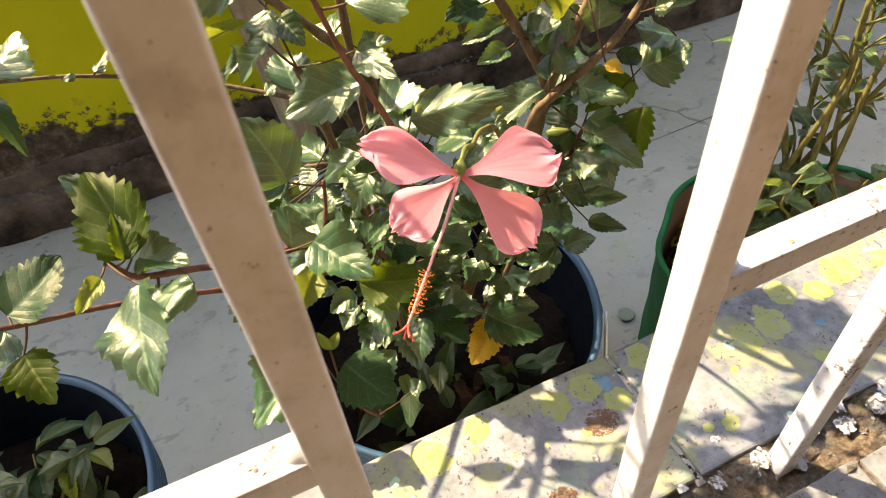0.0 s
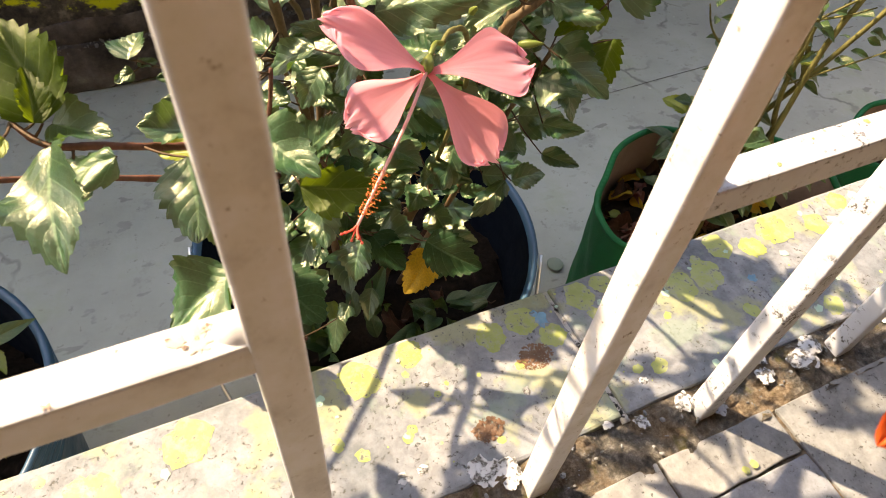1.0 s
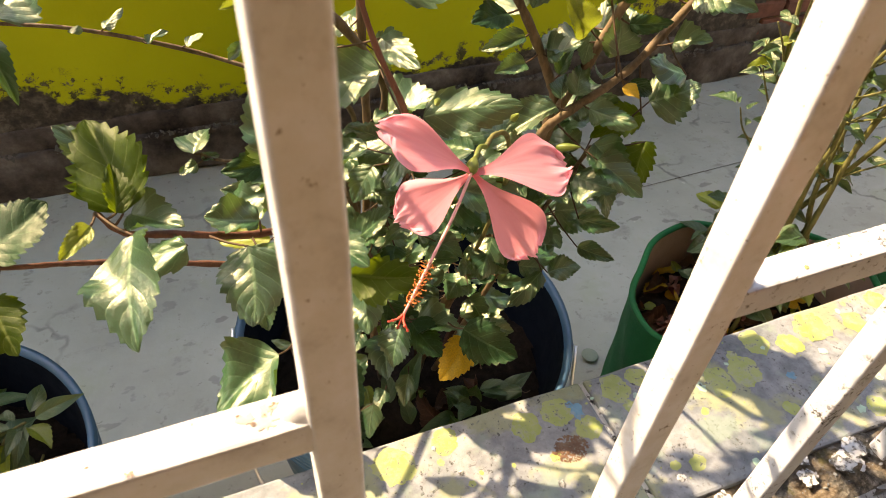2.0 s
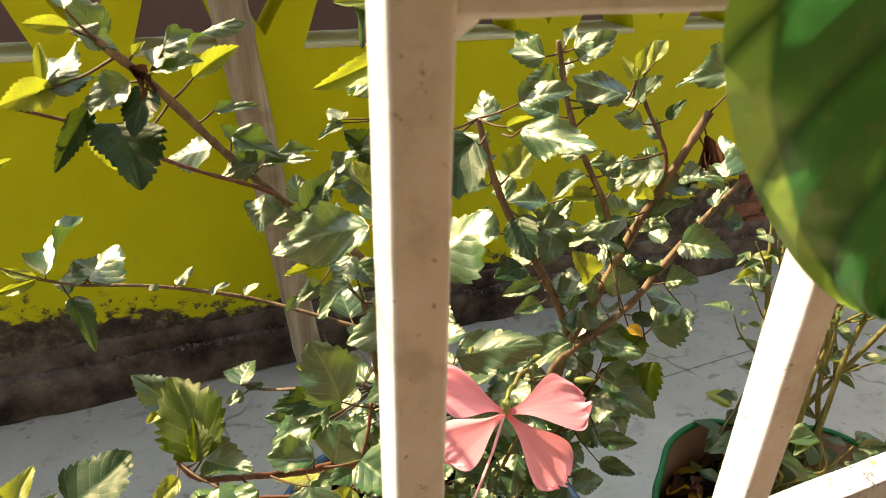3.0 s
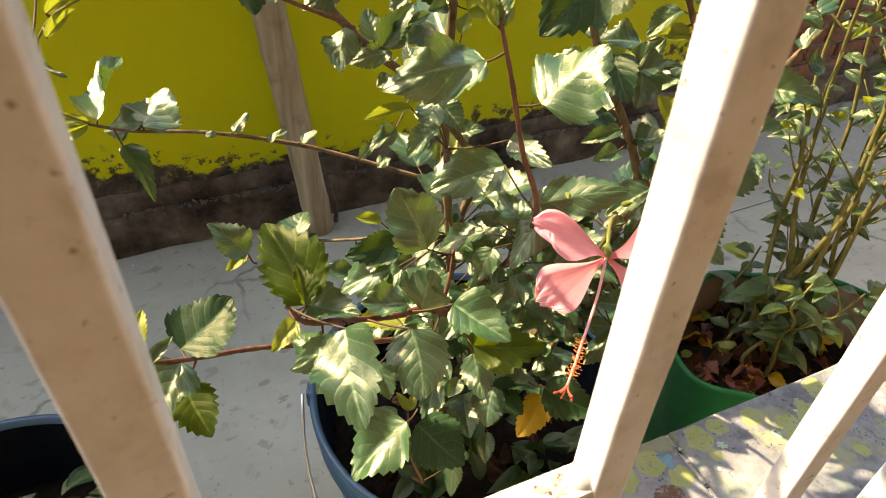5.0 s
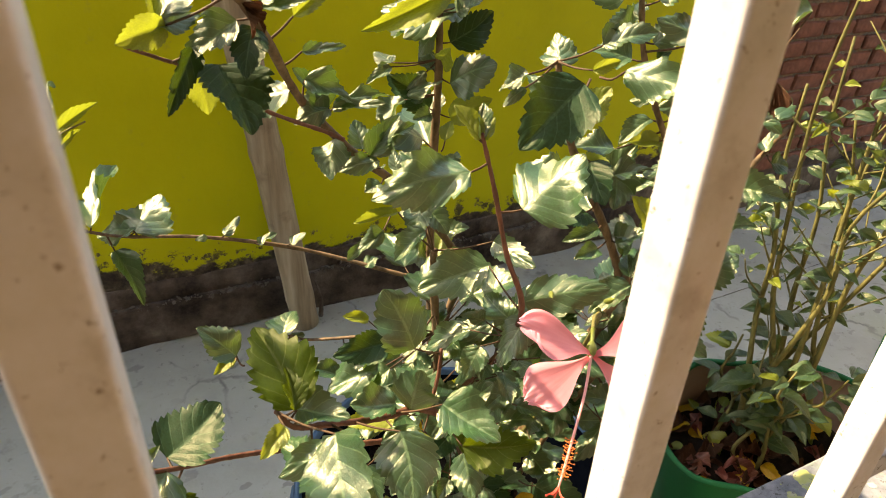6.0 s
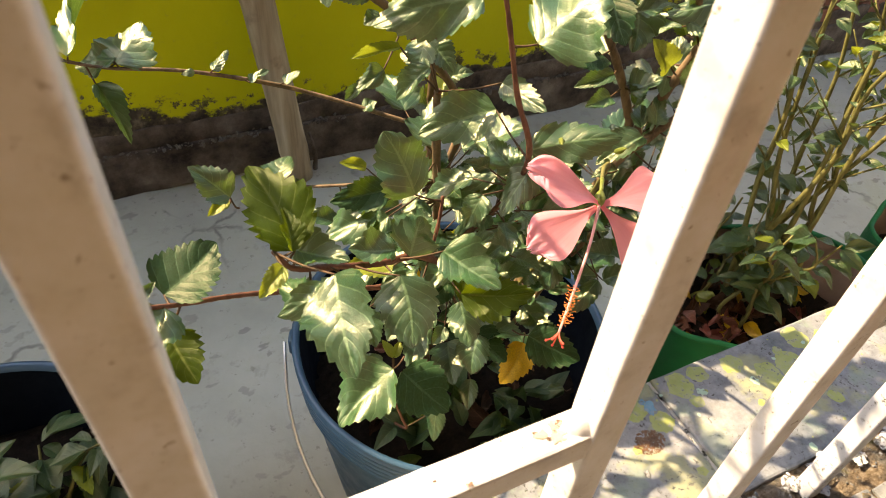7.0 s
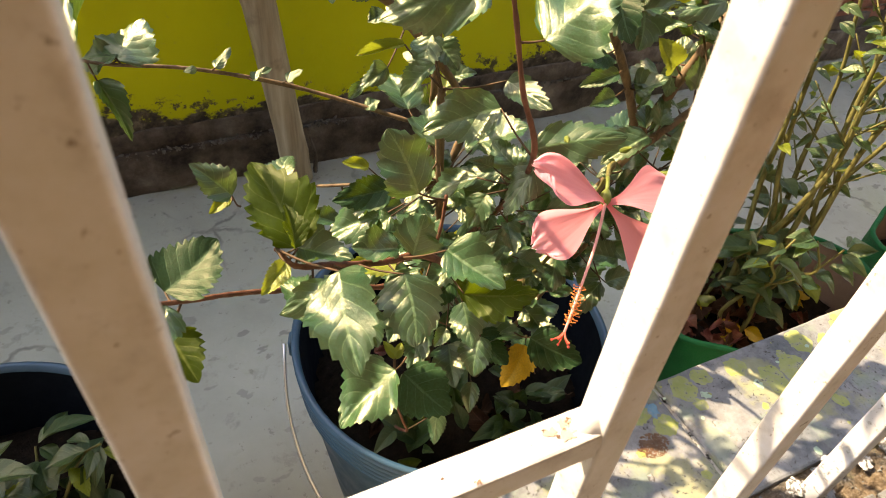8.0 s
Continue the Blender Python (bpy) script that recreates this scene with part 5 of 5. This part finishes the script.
leaf((0.112, 0.350, 0.716), (0.104, 0.358, 0.723), 0.80, 'g')
leaf((0.107, 0.350, 0.714), (0.091, 0.350, 0.704), 0.35, 'g')
leaf((0.112, 0.350, 0.682), (0.095, 0.344, 0.682), 0.70, 'g')
leaf((0.110, 0.320, 0.673), (0.119, 0.331, 0.684), 0.60, 'y')
# top
leaf((0.186, 0.175, 0.778), (0.164, 0.194, 0.785), 0.60, 'g')
leaf((0.186, 0.165, 0.779), (0.188, 0.155, 0.793), 0.60, 'g')
leaf((0.178, 0.160, 0.790), (0.191, 0.169, 0.808), 0.31, 'y')
leaf((0.178, 0.160, 0.790), (0.176, 0.171, 0.799), 0.40, 'y')
leaf((0.290, 0.198, 0.781), (0.263, 0.228, 0.766), 0.35, 'g')
leaf((0.137, 0.200, 0.771), (0.159, 0.187, 0.783), 0.50, 'g')
leaf((0.125, 0.190, 0.762), (0.139, 0.185, 0.767), 0.50, 'y')
leaf((0.242, 0.198, 0.722), (0.219, 0.211, 0.715), 0.85, 'g')
leaf((0.206, 0.200, 0.730), (0.191, 0.210, 0.727), 0.50, 'g')
leaf((0.192, 0.210, 0.720), (0.171, 0.212, 0.710), 0.50, 'g')
leaf((0.168, 0.210, 0.704), (0.143, 0.219, 0.708), 0.50, 'g')
leaf((0.213, 0.190, 0.697), (0.184, 0.201, 0.690), 0.50, 'g')
# top2
leaf((0.232, 0.198, 0.690), (0.254, 0.182, 0.707), 0.40, 'g')
leaf((0.258, 0.198, 0.678), (0.233, 0.210, 0.678), 0.35, 'g')
leaf((0.269, 0.198, 0.666), (0.285, 0.172, 0.671), 0.70, 'w')
leaf((0.201, 0.200, 0.679), (0.182, 0.213, 0.675), 0.35, 'g')
leaf((0.194, 0.190, 0.687), (0.202, 0.174, 0.685), 0.50, 'g')
leaf((0.172, 0.210, 0.691), (0.158, 0.189, 0.675), 0.88, 'g')
leaf((0.203, 0.210, 0.641), (0.181, 0.221, 0.634), 0.70, 'g')
leaf((0.169, 0.210, 0.648), (0.145, 0.213, 0.644), 0.50, 'g')
leaf((0.213, 0.210, 0.648), (0.202, 0.197, 0.635), 0.70, 'g')
leaf((0.259, 0.198, 0.599), (0.286, 0.188, 0.614), 1.05, 'g')
leaf((0.256, 0.198, 0.590), (0.223, 0.201, 0.578), 0.63, 't')
leaf((0.194, 0.150, 0.648), (0.198, 0.141, 0.647), 0.60, 'o')
leaf((0.267, 0.198, 0.567), (0.248, 0.174, 0.545), 0.65, 't')
# mid
leaf((0.197, 0.190, 0.618), (0.207, 0.202, 0.632), 0.70, 'g')
leaf((0.177, 0.179, 0.621), (0.146, 0.180, 0.613), 0.59, 'g')
leaf((0.156, 0.170, 0.607), (0.141, 0.175, 0.603), 0.60, 'g')
leaf((0.212, 0.175, 0.580), (0.226, 0.144, 0.575), 0.60, 'g')
leaf((0.234, 0.190, 0.548), (0.230, 0.170, 0.533), 0.60, 'g')
leaf((0.217, 0.183, 0.524), (0.239, 0.166, 0.525), 0.51, 'f')
leaf((0.226, 0.187, 0.491), (0.246, 0.168, 0.490), 0.50, 'f')
leaf((0.273, 0.198, 0.718), (0.278, 0.182, 0.711), 0.60, 'g')
leaf((0.216, 0.200, 0.482), (0.194, 0.212, 0.490), 0.90, 'g')
leaf((0.218, 0.210, 0.445), (0.186, 0.201, 0.425), 0.55, 'g')
leaf((0.224, 0.210, 0.442), (0.249, 0.203, 0.449), 0.80, 'g')
leaf((0.182, 0.220, 0.333), (0.178, 0.251, 0.350), 0.90, 'g')
leaf((0.107, 0.190, 0.550), (0.081, 0.184, 0.548), 0.70, 'g')
leaf((0.282, 0.198, 0.614), (0.258, 0.208, 0.623), 0.80, 'g')
leaf((0.039, 0.200, 0.383), (0.074, 0.211, 0.399), 0.90, 'g')
leaf((0.154, 0.200, 0.559), (0.166, 0.173, 0.552), 0.60, 'g')
leaf((0.180, 0.200, 0.529), (0.205, 0.203, 0.536), 0.70, 'g')

# a dry leaf that hangs from the cut stub
for a, b, w in (((0.261, 0.190, 0.745), (0.262, 0.187, 0.709), 0.16), ((0.265, 0.193, 0.736), (0.256, 0.190, 0.707), 0.14), ((-0.046, 0.190, 0.803), (-0.041, 0.188, 0.790), 0.2), ((-0.045, 0.191, 0.802), (-0.036, 0.190, 0.792), 0.2)):
    leaf(a, b, w, "b")

def shades_bloom(p):
    """Whether a leaf here would stand between the sun and the bloom."""
    d = p - Vector((0.105, 0.118, 0.625))
    along = d.dot(sun_dir)
    return 0 < along < 0.4 and (d - sun_dir * along).length < 0.062


# small leaves deeper in the shrub, along its limbs
fill = random.Random(77)
for k in range(150):
    s = fill.random()
    f = fill.random()
    if s < 0.4:
        p = Vector((0.168, 0.282, 0.32)).lerp(Vector((0.210, 0.215, 0.60)), f)
    elif s < 0.75:
        p = Vector((0.110, 0.300, 0.32)).lerp(Vector((0.060, 0.240, 0.60)), f)
    else:
        p = Vector((0.110, 0.270, 0.36)).lerp(Vector((0.100, 0.210, 0.58)), f)
    a = fill.uniform(0, 2 * math.pi)
    out = Vector((math.cos(a), math.sin(a) * 0.8, fill.uniform(-0.25, 0.35)))
    p = p + out * fill.uniform(0.006, 0.045)
    if shades_bloom(p):
        continue
    leaf(p, p + out.normalized() * fill.uniform(0.018, 0.042), fill.uniform(0.6, 0.9), fill.choice("ggfwwd"))


def dress(points, n, size, seed, young=0.30):
    """Leaves set alternately along a branch."""
    rng = random.Random(seed)
    curve = smooth_points(points, 8)
    for k in range(n):
        i = int((k + rng.random()) / n * (len(curve) - 1))
        p = curve[i]
        way = (curve[min(i + 1, len(curve) - 1)] - curve[max(i - 1, 0)]).normalized()
        a = k * 2.4 + rng.uniform(-0.5, 0.5)
        out = Matrix.Rotation(a, 3, way) @ way.orthogonal().normalized() + way * 0.5 + Vector((0, 0, 0.15))
        out.normalize()
        foot = p + out * rng.uniform(0.006, 0.014)
        if shades_bloom(foot):
            continue
        leaf(foot, foot + out * rng.uniform(*size), rng.uniform(0.5, 0.85), rng.choices("ytdgw", (young * 0.5, 0.03, 0.16, 0.38, 0.52))[0])


dress([(0.059, 0.280, 0.662), (-0.007, 0.263, 0.735), (-0.055, 0.180, 0.815)], 16, (0.012, 0.026), 1)
dress([(0.117, 0.350, 0.680), (0.116, 0.350, 0.76), (0.118, 0.350, 0.860)], 16, (0.018, 0.038), 2, 0.3)
dress([(0.120, 0.350, 0.54), (0.116, 0.350, 0.62), (0.117, 0.350, 0.69)], 12, (0.022, 0.044), 3)
dress([(0.195, 0.212, 0.610), (0.150, 0.216, 0.690), (0.120, 0.214, 0.760)], 14, (0.016, 0.032), 4)
dress([(0.211, 0.202, 0.636), (0.227, 0.198, 0.682), (0.245, 0.194, 0.722)], 13, (0.014, 0.030), 5)
dress([(0.190, 0.190, 0.606), (0.254, 0.198, 0.646), (0.318, 0.206, 0.701)], 14, (0.014, 0.030), 6)
dress([(0.204, 0.200, 0.700), (0.175, 0.210, 0.762), (0.163, 0.210, 0.800)], 14, (0.014, 0.030), 7, 0.3)
dress([(0.238, 0.198, 0.737), (0.224, 0.211, 0.781)], 6, (0.012, 0.026), 8, 0.5)
dress([(0.100, 0.210, 0.560), (0.069, 0.165, 0.679), (0.048, 0.165, 0.748)], 8, (0.010, 0.022), 9, 0.3)
dress([(0.085, 0.235, 0.480), (0.056, 0.190, 0.541), (0.000, 0.170, 0.583)], 12, (0.018, 0.036), 10)
dress([(0.205, 0.270, 0.40), (0.215, 0.235, 0.47), (0.225, 0.200, 0.57)], 12, (0.018, 0.036), 11)
dress([(0.168, 0.282, 0.40), (0.186, 0.250, 0.47), (0.197, 0.220, 0.57)], 14, (0.020, 0.040), 12)
dress([(0.100, 0.290, 0.36), (0.082, 0.255, 0.50), (0.062, 0.232, 0.600)], 14, (0.020, 0.040), 13)

part("leaf_stalk", stalks, STALK, shrub, "thin reddish leaf stalks")["kind"] = "stuff"


# ---- the bloom ----
FLOWER = Vector((0.0995, 0.1205, 0.6365))


def petal(tip, width, facing, curl, seed, roll=0.0, cup=0.06, hem=0.0, skew=0.0):
    """One petal from the flower's throat to its tip. cup: how far its sides rise; hem: how far one side rolls back; skew: how far the tip bends sideways."""
    rng = random.Random(seed)
    q = Vector(tip)
    y = q - FLOWER
    size = y.length
    y.normalize()
    z = Vector(facing) - y * Vector(facing).dot(y)
    z.normalize()
    x = y.cross(z)
    turn = Matrix((x, y, z)).transposed().to_4x4()
    turn.translation = FLOWER
    bm = bmesh.new()
    uv = bm.loops.layers.uv.new("UVMap")
    rows, cols, grid, spot = 30, 40, [], {}
    ph = rng.uniform(0, 6)
    for i in range(rows + 1):
        u = i / rows
        w = width * size * (0.09 + 0.91 * math.sin(math.pi * 0.5 * min(1, u / 0.80)) ** 2.1) * math.sqrt(1.0 - (max(0.0, u - 0.70) / 0.315) ** 2.6)
        row = []
        for j in range(cols + 1):
            c = -1 + 2 * j / cols
            end = max(0.0, u - 0.55) / 0.45
            fr = (0.016 * math.sin(13 * c + ph) + 0.016 * math.sin(27 * c + 2 * ph) + 0.011 * math.sin(51 * c + ph)) * end
            yy = size * (u * (1 + fr) - (0.07 * c * c + 0.05 * abs(c) ** 3.0) * u * u)
            rib = 0.0016 * math.sin(11 * c + 2.0 * u + ph) + 0.0009 * math.sin(29 * c - 3.0 * u + 3 * ph)
            rim = max(0.0, c * (1 if hem > 0 else -1) - 0.62) ** 1.4 * abs(hem)
            zz = size * (curl * (u - 0.9 * u * u) * 0.9 + cup * c * c * u - 0.03 * u ** 3 + rib * u
                         + 0.030 * math.sin(6 * c + ph) * u * u * end + 0.019 * math.sin(14 * c + 5 * u + ph) * end ** 2 + 0.010 * math.sin(34 * c - 9 * u + 2 * ph) * end ** 3 + roll * c * u - rim * u)
            v = bm.verts.new(turn @ Vector((c * w * 0.5 * (1 - 0.35 * rim) + skew * size * u * u, yy, zz)))
            spot[v] = (j / cols, u)
            row.append(v)
        grid.append(row)
    for a, b in zip(grid, grid[1:]):
        for j in range(cols):
            fce = bm.faces.new((a[j], a[j + 1], b[j + 1], b[j]))
            for loop in fce.loops:
                loop[uv].uv = spot[loop.vert]
    return bm


bloom = thing("hibiscus_flower", "open coral-pink hibiscus bloom with a long pistil", "flower", at=FLOWER)


def bloom_part(name, bm, mat, owner=None, label=""):
    bmesh.ops.translate(bm, vec=-FLOWER, verts=bm.verts)
    return part(name, bm, mat, owner or bloom, label, "keep")


bloom_part("petal", petal((0.0600, 0.1330, 0.6600), 0.66, (-0.10, -0.50, 0.85), 0.30, 1, -0.06, 0.12, 0.9, 0.0), PETAL)
bloom_part("petal", petal((0.1500, 0.1215, 0.6300), 0.68, (0.00, -0.46, 0.88), 0.22, 2, 0.05, 0.05, 0.0, 0.02), PETAL)
bloom_part("petal", petal((0.0670, 0.1270, 0.6100), 0.66, (-0.25, -0.52, 0.76), 0.16, 3, 0.05, 0.08, 0.5, 0.02), PETAL)
bloom_part("petal", petal((0.1240, 0.0965, 0.5985), 0.60, (0.10, -0.50, 0.80), 0.20, 4, -0.04, 0.06, 0.0, -0.03), PETAL)
bm = bmesh.new()
tip = Vector((0.0520, 0.0750, 0.6095))
tube(bm, [FLOWER + Vector((0.001, 0.002, 0.001)), FLOWER.lerp(tip, 0.35) + Vector((0.0015, 0, 0.002)), FLOWER.lerp(tip, 0.7) + Vector((0.001, 0, 0.0015)), tip], 0.0008, 0.0006, 10, 6)
pistil = bloom_part("pistil", bm, PISTIL)
srng = random.Random(5)
for k in range(84):
    f = 0.66 + 0.28 * k / 84
    p = FLOWER.lerp(tip, f) + Vector((0.001, 0, 0.001))
    axis = (tip - FLOWER).normalized()
    d = Matrix.Rotation(k * 2.4, 3, axis) @ axis.orthogonal().normalized()
    q = p + d * srng.uniform(0.0016, 0.0036) + axis * srng.uniform(0.0, 0.0016)
    bm = bmesh.new()
    tube(bm, [p, p.lerp(q, 0.5) + axis * 0.0006, q], 0.00014, 0.00012, 4, 2)
    bmesh.ops.create_icosphere(bm, subdivisions=1, radius=0.00036, matrix=Matrix.Translation(q))
    bloom_part("stamen", bm, POLLEN, pistil)
for k in range(5):
    axis = (tip - FLOWER).normalized()
    d = Matrix.Rotation(k * 1.2566, 3, axis) @ axis.orthogonal().normalized()
    q = tip + d * 0.0044 + axis * 0.0048
    bm = bmesh.new()
    tube(bm, [tip - axis * 0.001, tip.lerp(q, 0.5) - d * 0.0006, q], 0.0004, 0.00035, 6, 2)
    bmesh.ops.create_icosphere(bm, subdivisions=2, radius=0.00065, matrix=Matrix.Translation(q))
    bloom_part("stigma", bm, STIGMA, pistil, "coral red stigma")
bm = bmesh.new()
back = Vector((0.1032, 0.1268, 0.6408))
spindle(bm, FLOWER + Vector((-0.001, 0.000, -0.001)), back, 0.0029, 0.85)
tube(bm, [FLOWER.lerp(back, 0.8), back + Vector((0.0045, 0.0055, -0.0005)), (0.115, 0.140, 0.634)], 0.0011, 0.0013, 8, 4)
bloom_part("calyx", bm, SEPAL, None, "pale green calyx")

# flower buds near the bloom
for p, q, r in (((0.139, 0.160, 0.632), (0.136, 0.150, 0.642), 0.0022), ((0.162, 0.150, 0.617), (0.171, 0.142, 0.621), 0.0026), ((0.098, 0.160, 0.650), (0.093, 0.152, 0.653), 0.0020)):
    bm = bmesh.new()
    p, q = shrub_inv @ Vector(p), shrub_inv @ Vector(q)
    spindle(bm, p, q, r * 0.8)
    part("bud", bm, SEPAL, shrub, "closed green flower bud")


# ---- plants in the other pots ----
def slim_plant(x, y, z, seed, stems, reach, label, lean=(0.0, 0.0), height=(0.30, 0.46), bare=0.5, leaf_size=(0.018, 0.038), twigs=3, thick=0.0027, broad=(0.36, 0.55), clear=7, young=0.10):
    t = thing("slender_plant", label, "plant", at=(x, y, z), group="slender plants")
    rng = random.Random(seed)
    inv = Matrix.Translation((-x, -y, -z))
    for k in range(stems):
        a = rng.uniform(0, 2 * math.pi)
        q = rng.uniform(0.01, 0.06)
        p = Vector((x + q * math.cos(a), y + q * math.sin(a), z - 0.012))
        h = rng.uniform(*height)
        way = Vector((lean[0] + rng.uniform(-1, 1) * reach, lean[1] + rng.uniform(-0.9, 0.8) * reach, h))
        pts = [p]
        for i in range(1, 6):
            f = i / 5
            pts.append(p + way * f + Vector((rng.uniform(-1, 1), rng.uniform(-1, 1), 0)) * 0.013)
        limbs = [(pts, thick, thick * 0.4)]
        for q in range(twigs):
            f = rng.uniform(0.35, 0.9)
            start = smooth_points(pts, 6)[int(f * 5 * 6)]
            a = rng.uniform(0, 2 * math.pi)
            d = Vector((math.cos(a) * 0.75, math.sin(a) * 0.75, rng.uniform(0.5, 1.1))).normalized() * rng.uniform(0.05, 0.13)
            limbs.append(([start, start + d * 0.5 + Vector((rng.uniform(-1, 1), rng.uniform(-1, 1), 0)) * 0.006, start + d], 0.0014, 0.0007))
        for n_limb, (line, r0, r1) in enumerate(limbs):
            bm = bmesh.new()
            tube(bm, [inv @ v for v in line], r0, r1, 6, 4, 0.12, rng)
            part("stem" if n_limb == 0 else "twig", bm, STEM_GREEN, t)
            curve = smooth_points(line, 6)
            for i, c in enumerate(curve):
                if (n_limb == 0 and i < clear) or rng.random() < bare:
                    continue
                for rep in range(1 if i < len(curve) - 2 else 3):
                    b = rng.uniform(0, 2 * math.pi)
                    d = Vector((math.cos(b), math.sin(b), rng.uniform(-0.25, 0.55))).normalized()
                    size = rng.uniform(*leaf_size)
                    kind = "y" if rng.random() < young else "s"
                    foot = c + d * rng.uniform(0.003, 0.010)
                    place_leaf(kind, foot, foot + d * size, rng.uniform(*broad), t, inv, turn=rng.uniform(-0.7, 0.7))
    return t


slim_plant(0.555, 0.285, 0.180, 3, 6, 0.08, "low pepper-like plant with dark pointed leaves in a green grow bag", (0.01, 0.01), (0.12, 0.21), 0.52, (0.022, 0.040), 1, 0.0030, (0.46, 0.62))
slim_plant(0.625, 0.270, 0.180, 8, 9, 0.15, "tall brownish green stems with sparse leaves in a grow bag", (0.10, 0.06), (0.42, 0.64), 0.68, (0.014, 0.028), 4, 0.0042, clear=15, young=0.16)
slim_plant(0.918, 0.214, 0.165, 5, 7, 0.20, "thin green stems in the further grow bag", (0.02, 0.06), (0.36, 0.56), 0.74, (0.012, 0.026), 4)
slim_plant(-0.285, 0.270, 0.205, 9, 15, 0.10, "low plant with narrow leaves in a blue bucket", (-0.01, 0.0), (0.03, 0.11), 0.5, (0.022, 0.050), 0)


def litter(name, x, y, z, r, n, seed, label, wide=1.0, kinds="bbbbbbboyr"):
    t = thing(name, label, "leaf litter", at=(x, y, z))
    rng = random.Random(seed)
    inv = Matrix.Translation((-x, -y, -z))
    for k in range(n):
        a, q = rng.uniform(0, 6.28), r * math.sqrt(rng.random())
        p = Vector((x + q * wide * math.cos(a), y + q * math.sin(a), z + rng.uniform(0.004, 0.014)))
        b = rng.uniform(0, 6.28)
        d = Vector((math.cos(b), math.sin(b), rng.uniform(-0.1, 0.3))) * rng.uniform(0.018, 0.038)
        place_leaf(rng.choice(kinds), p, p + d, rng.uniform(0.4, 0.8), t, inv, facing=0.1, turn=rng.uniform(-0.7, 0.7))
    return t


litter("fallen_leaves", 0.582, 0.262, 0.176, 0.105, 120, 31, "dry brown, red and yellow leaves on the bag's soil", 1.22, "bbbbbborroyr")
litter("fallen_leaves", 0.150, 0.300, 0.214, 0.110, 20, 32, "dry leaves on the bucket's soil")
weeds = thing("weeds", "small fresh weeds growing in the bucket's soil", "weeds", at=(0.120, 0.240, 0.215))
wrng = random.Random(14)
for k in range(34):
    p = Vector((0.120 + wrng.uniform(-0.07, 0.09), 0.240 + wrng.uniform(-0.05, 0.05), 0.208))
    d = Vector((wrng.uniform(-0.5, 0.5), wrng.uniform(-0.5, 0.5), 1)).normalized()
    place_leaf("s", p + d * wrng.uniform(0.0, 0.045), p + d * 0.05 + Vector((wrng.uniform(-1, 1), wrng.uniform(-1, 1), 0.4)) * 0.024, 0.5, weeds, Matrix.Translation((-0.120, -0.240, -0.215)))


# ---- the vine leaf that hangs inside the grille, and the orange flower below ----
vine = thing("vine", "glossy deep green vine leaf hanging inside the grille", "vine", at=(0.245, -0.004, 0.90))
vinv = Matrix.Translation((-0.245, 0.004, -0.90))
KINDS["v"] = [leaf_mesh("vine_leaf", LEAF_V, 61, 24, 0.10, 0.05, "round", 0.004, 0.05, 0.030)]
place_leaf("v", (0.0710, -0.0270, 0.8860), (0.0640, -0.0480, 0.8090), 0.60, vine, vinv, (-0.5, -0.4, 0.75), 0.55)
bm = bmesh.new()
tube(bm, [vinv @ Vector(p) for p in ((0.0710, -0.0270, 0.8860), (0.086, -0.030, 0.892), (0.150, -0.022, 0.900), (0.230, -0.012, 0.885), (0.258, -0.003, 0.892), (0.262, 0.010, 0.905), (0.248, 0.017, 0.925), (0.236, 0.004, 0.950), (0.250, -0.004, 0.980), (0.262, 0.006, 1.010))], 0.0020, 0.0016, 8, 6)
part("tendril", bm, STEM_GREEN, vine, "thin green stem wound round a bar")

brick_pier()

# an orange-red flower on a thin stalk that hooks round a bar
pot = thing("orange_flower", "orange-red flower on a thin stalk hooked round a white bar", "flower", at=(0.247, -0.002, 0.800))
HEAD = Vector((0.1245, -0.0700, 0.7030))
pinv = Matrix.Translation((-0.247, 0.002, -0.800))
bm = bmesh.new()
tube(bm, [pinv @ Vector(p) for p in ((0.1250, -0.0690, 0.7030), (0.140, -0.060, 0.722), (0.190, -0.036, 0.752), (0.236, -0.006, 0.788), (0.252, -0.0022, 0.800), (0.258, 0.006, 0.806), (0.250, 0.0165, 0.812), (0.238, 0.008, 0.818))], 0.0012, 0.0010, 7, 5)
part("stalk", bm, STEM_GREEN, pot)
KINDS["p"] = [leaf_mesh("petal", ORANGE, 71 + k, 9, 0.15, 0.15, "round", 0.06, 0.12) for k in range(2)]
for x, y, z in ((0.1060, -0.069, 0.7120), (0.1030, -0.0735, 0.6900), (0.1310, -0.070, 0.7240), (0.1410, -0.068, 0.7040), (0.1290, -0.072, 0.6830)):
    place_leaf("p", HEAD, (x, y, z), 0.36, pot, pinv, facing=0.7)
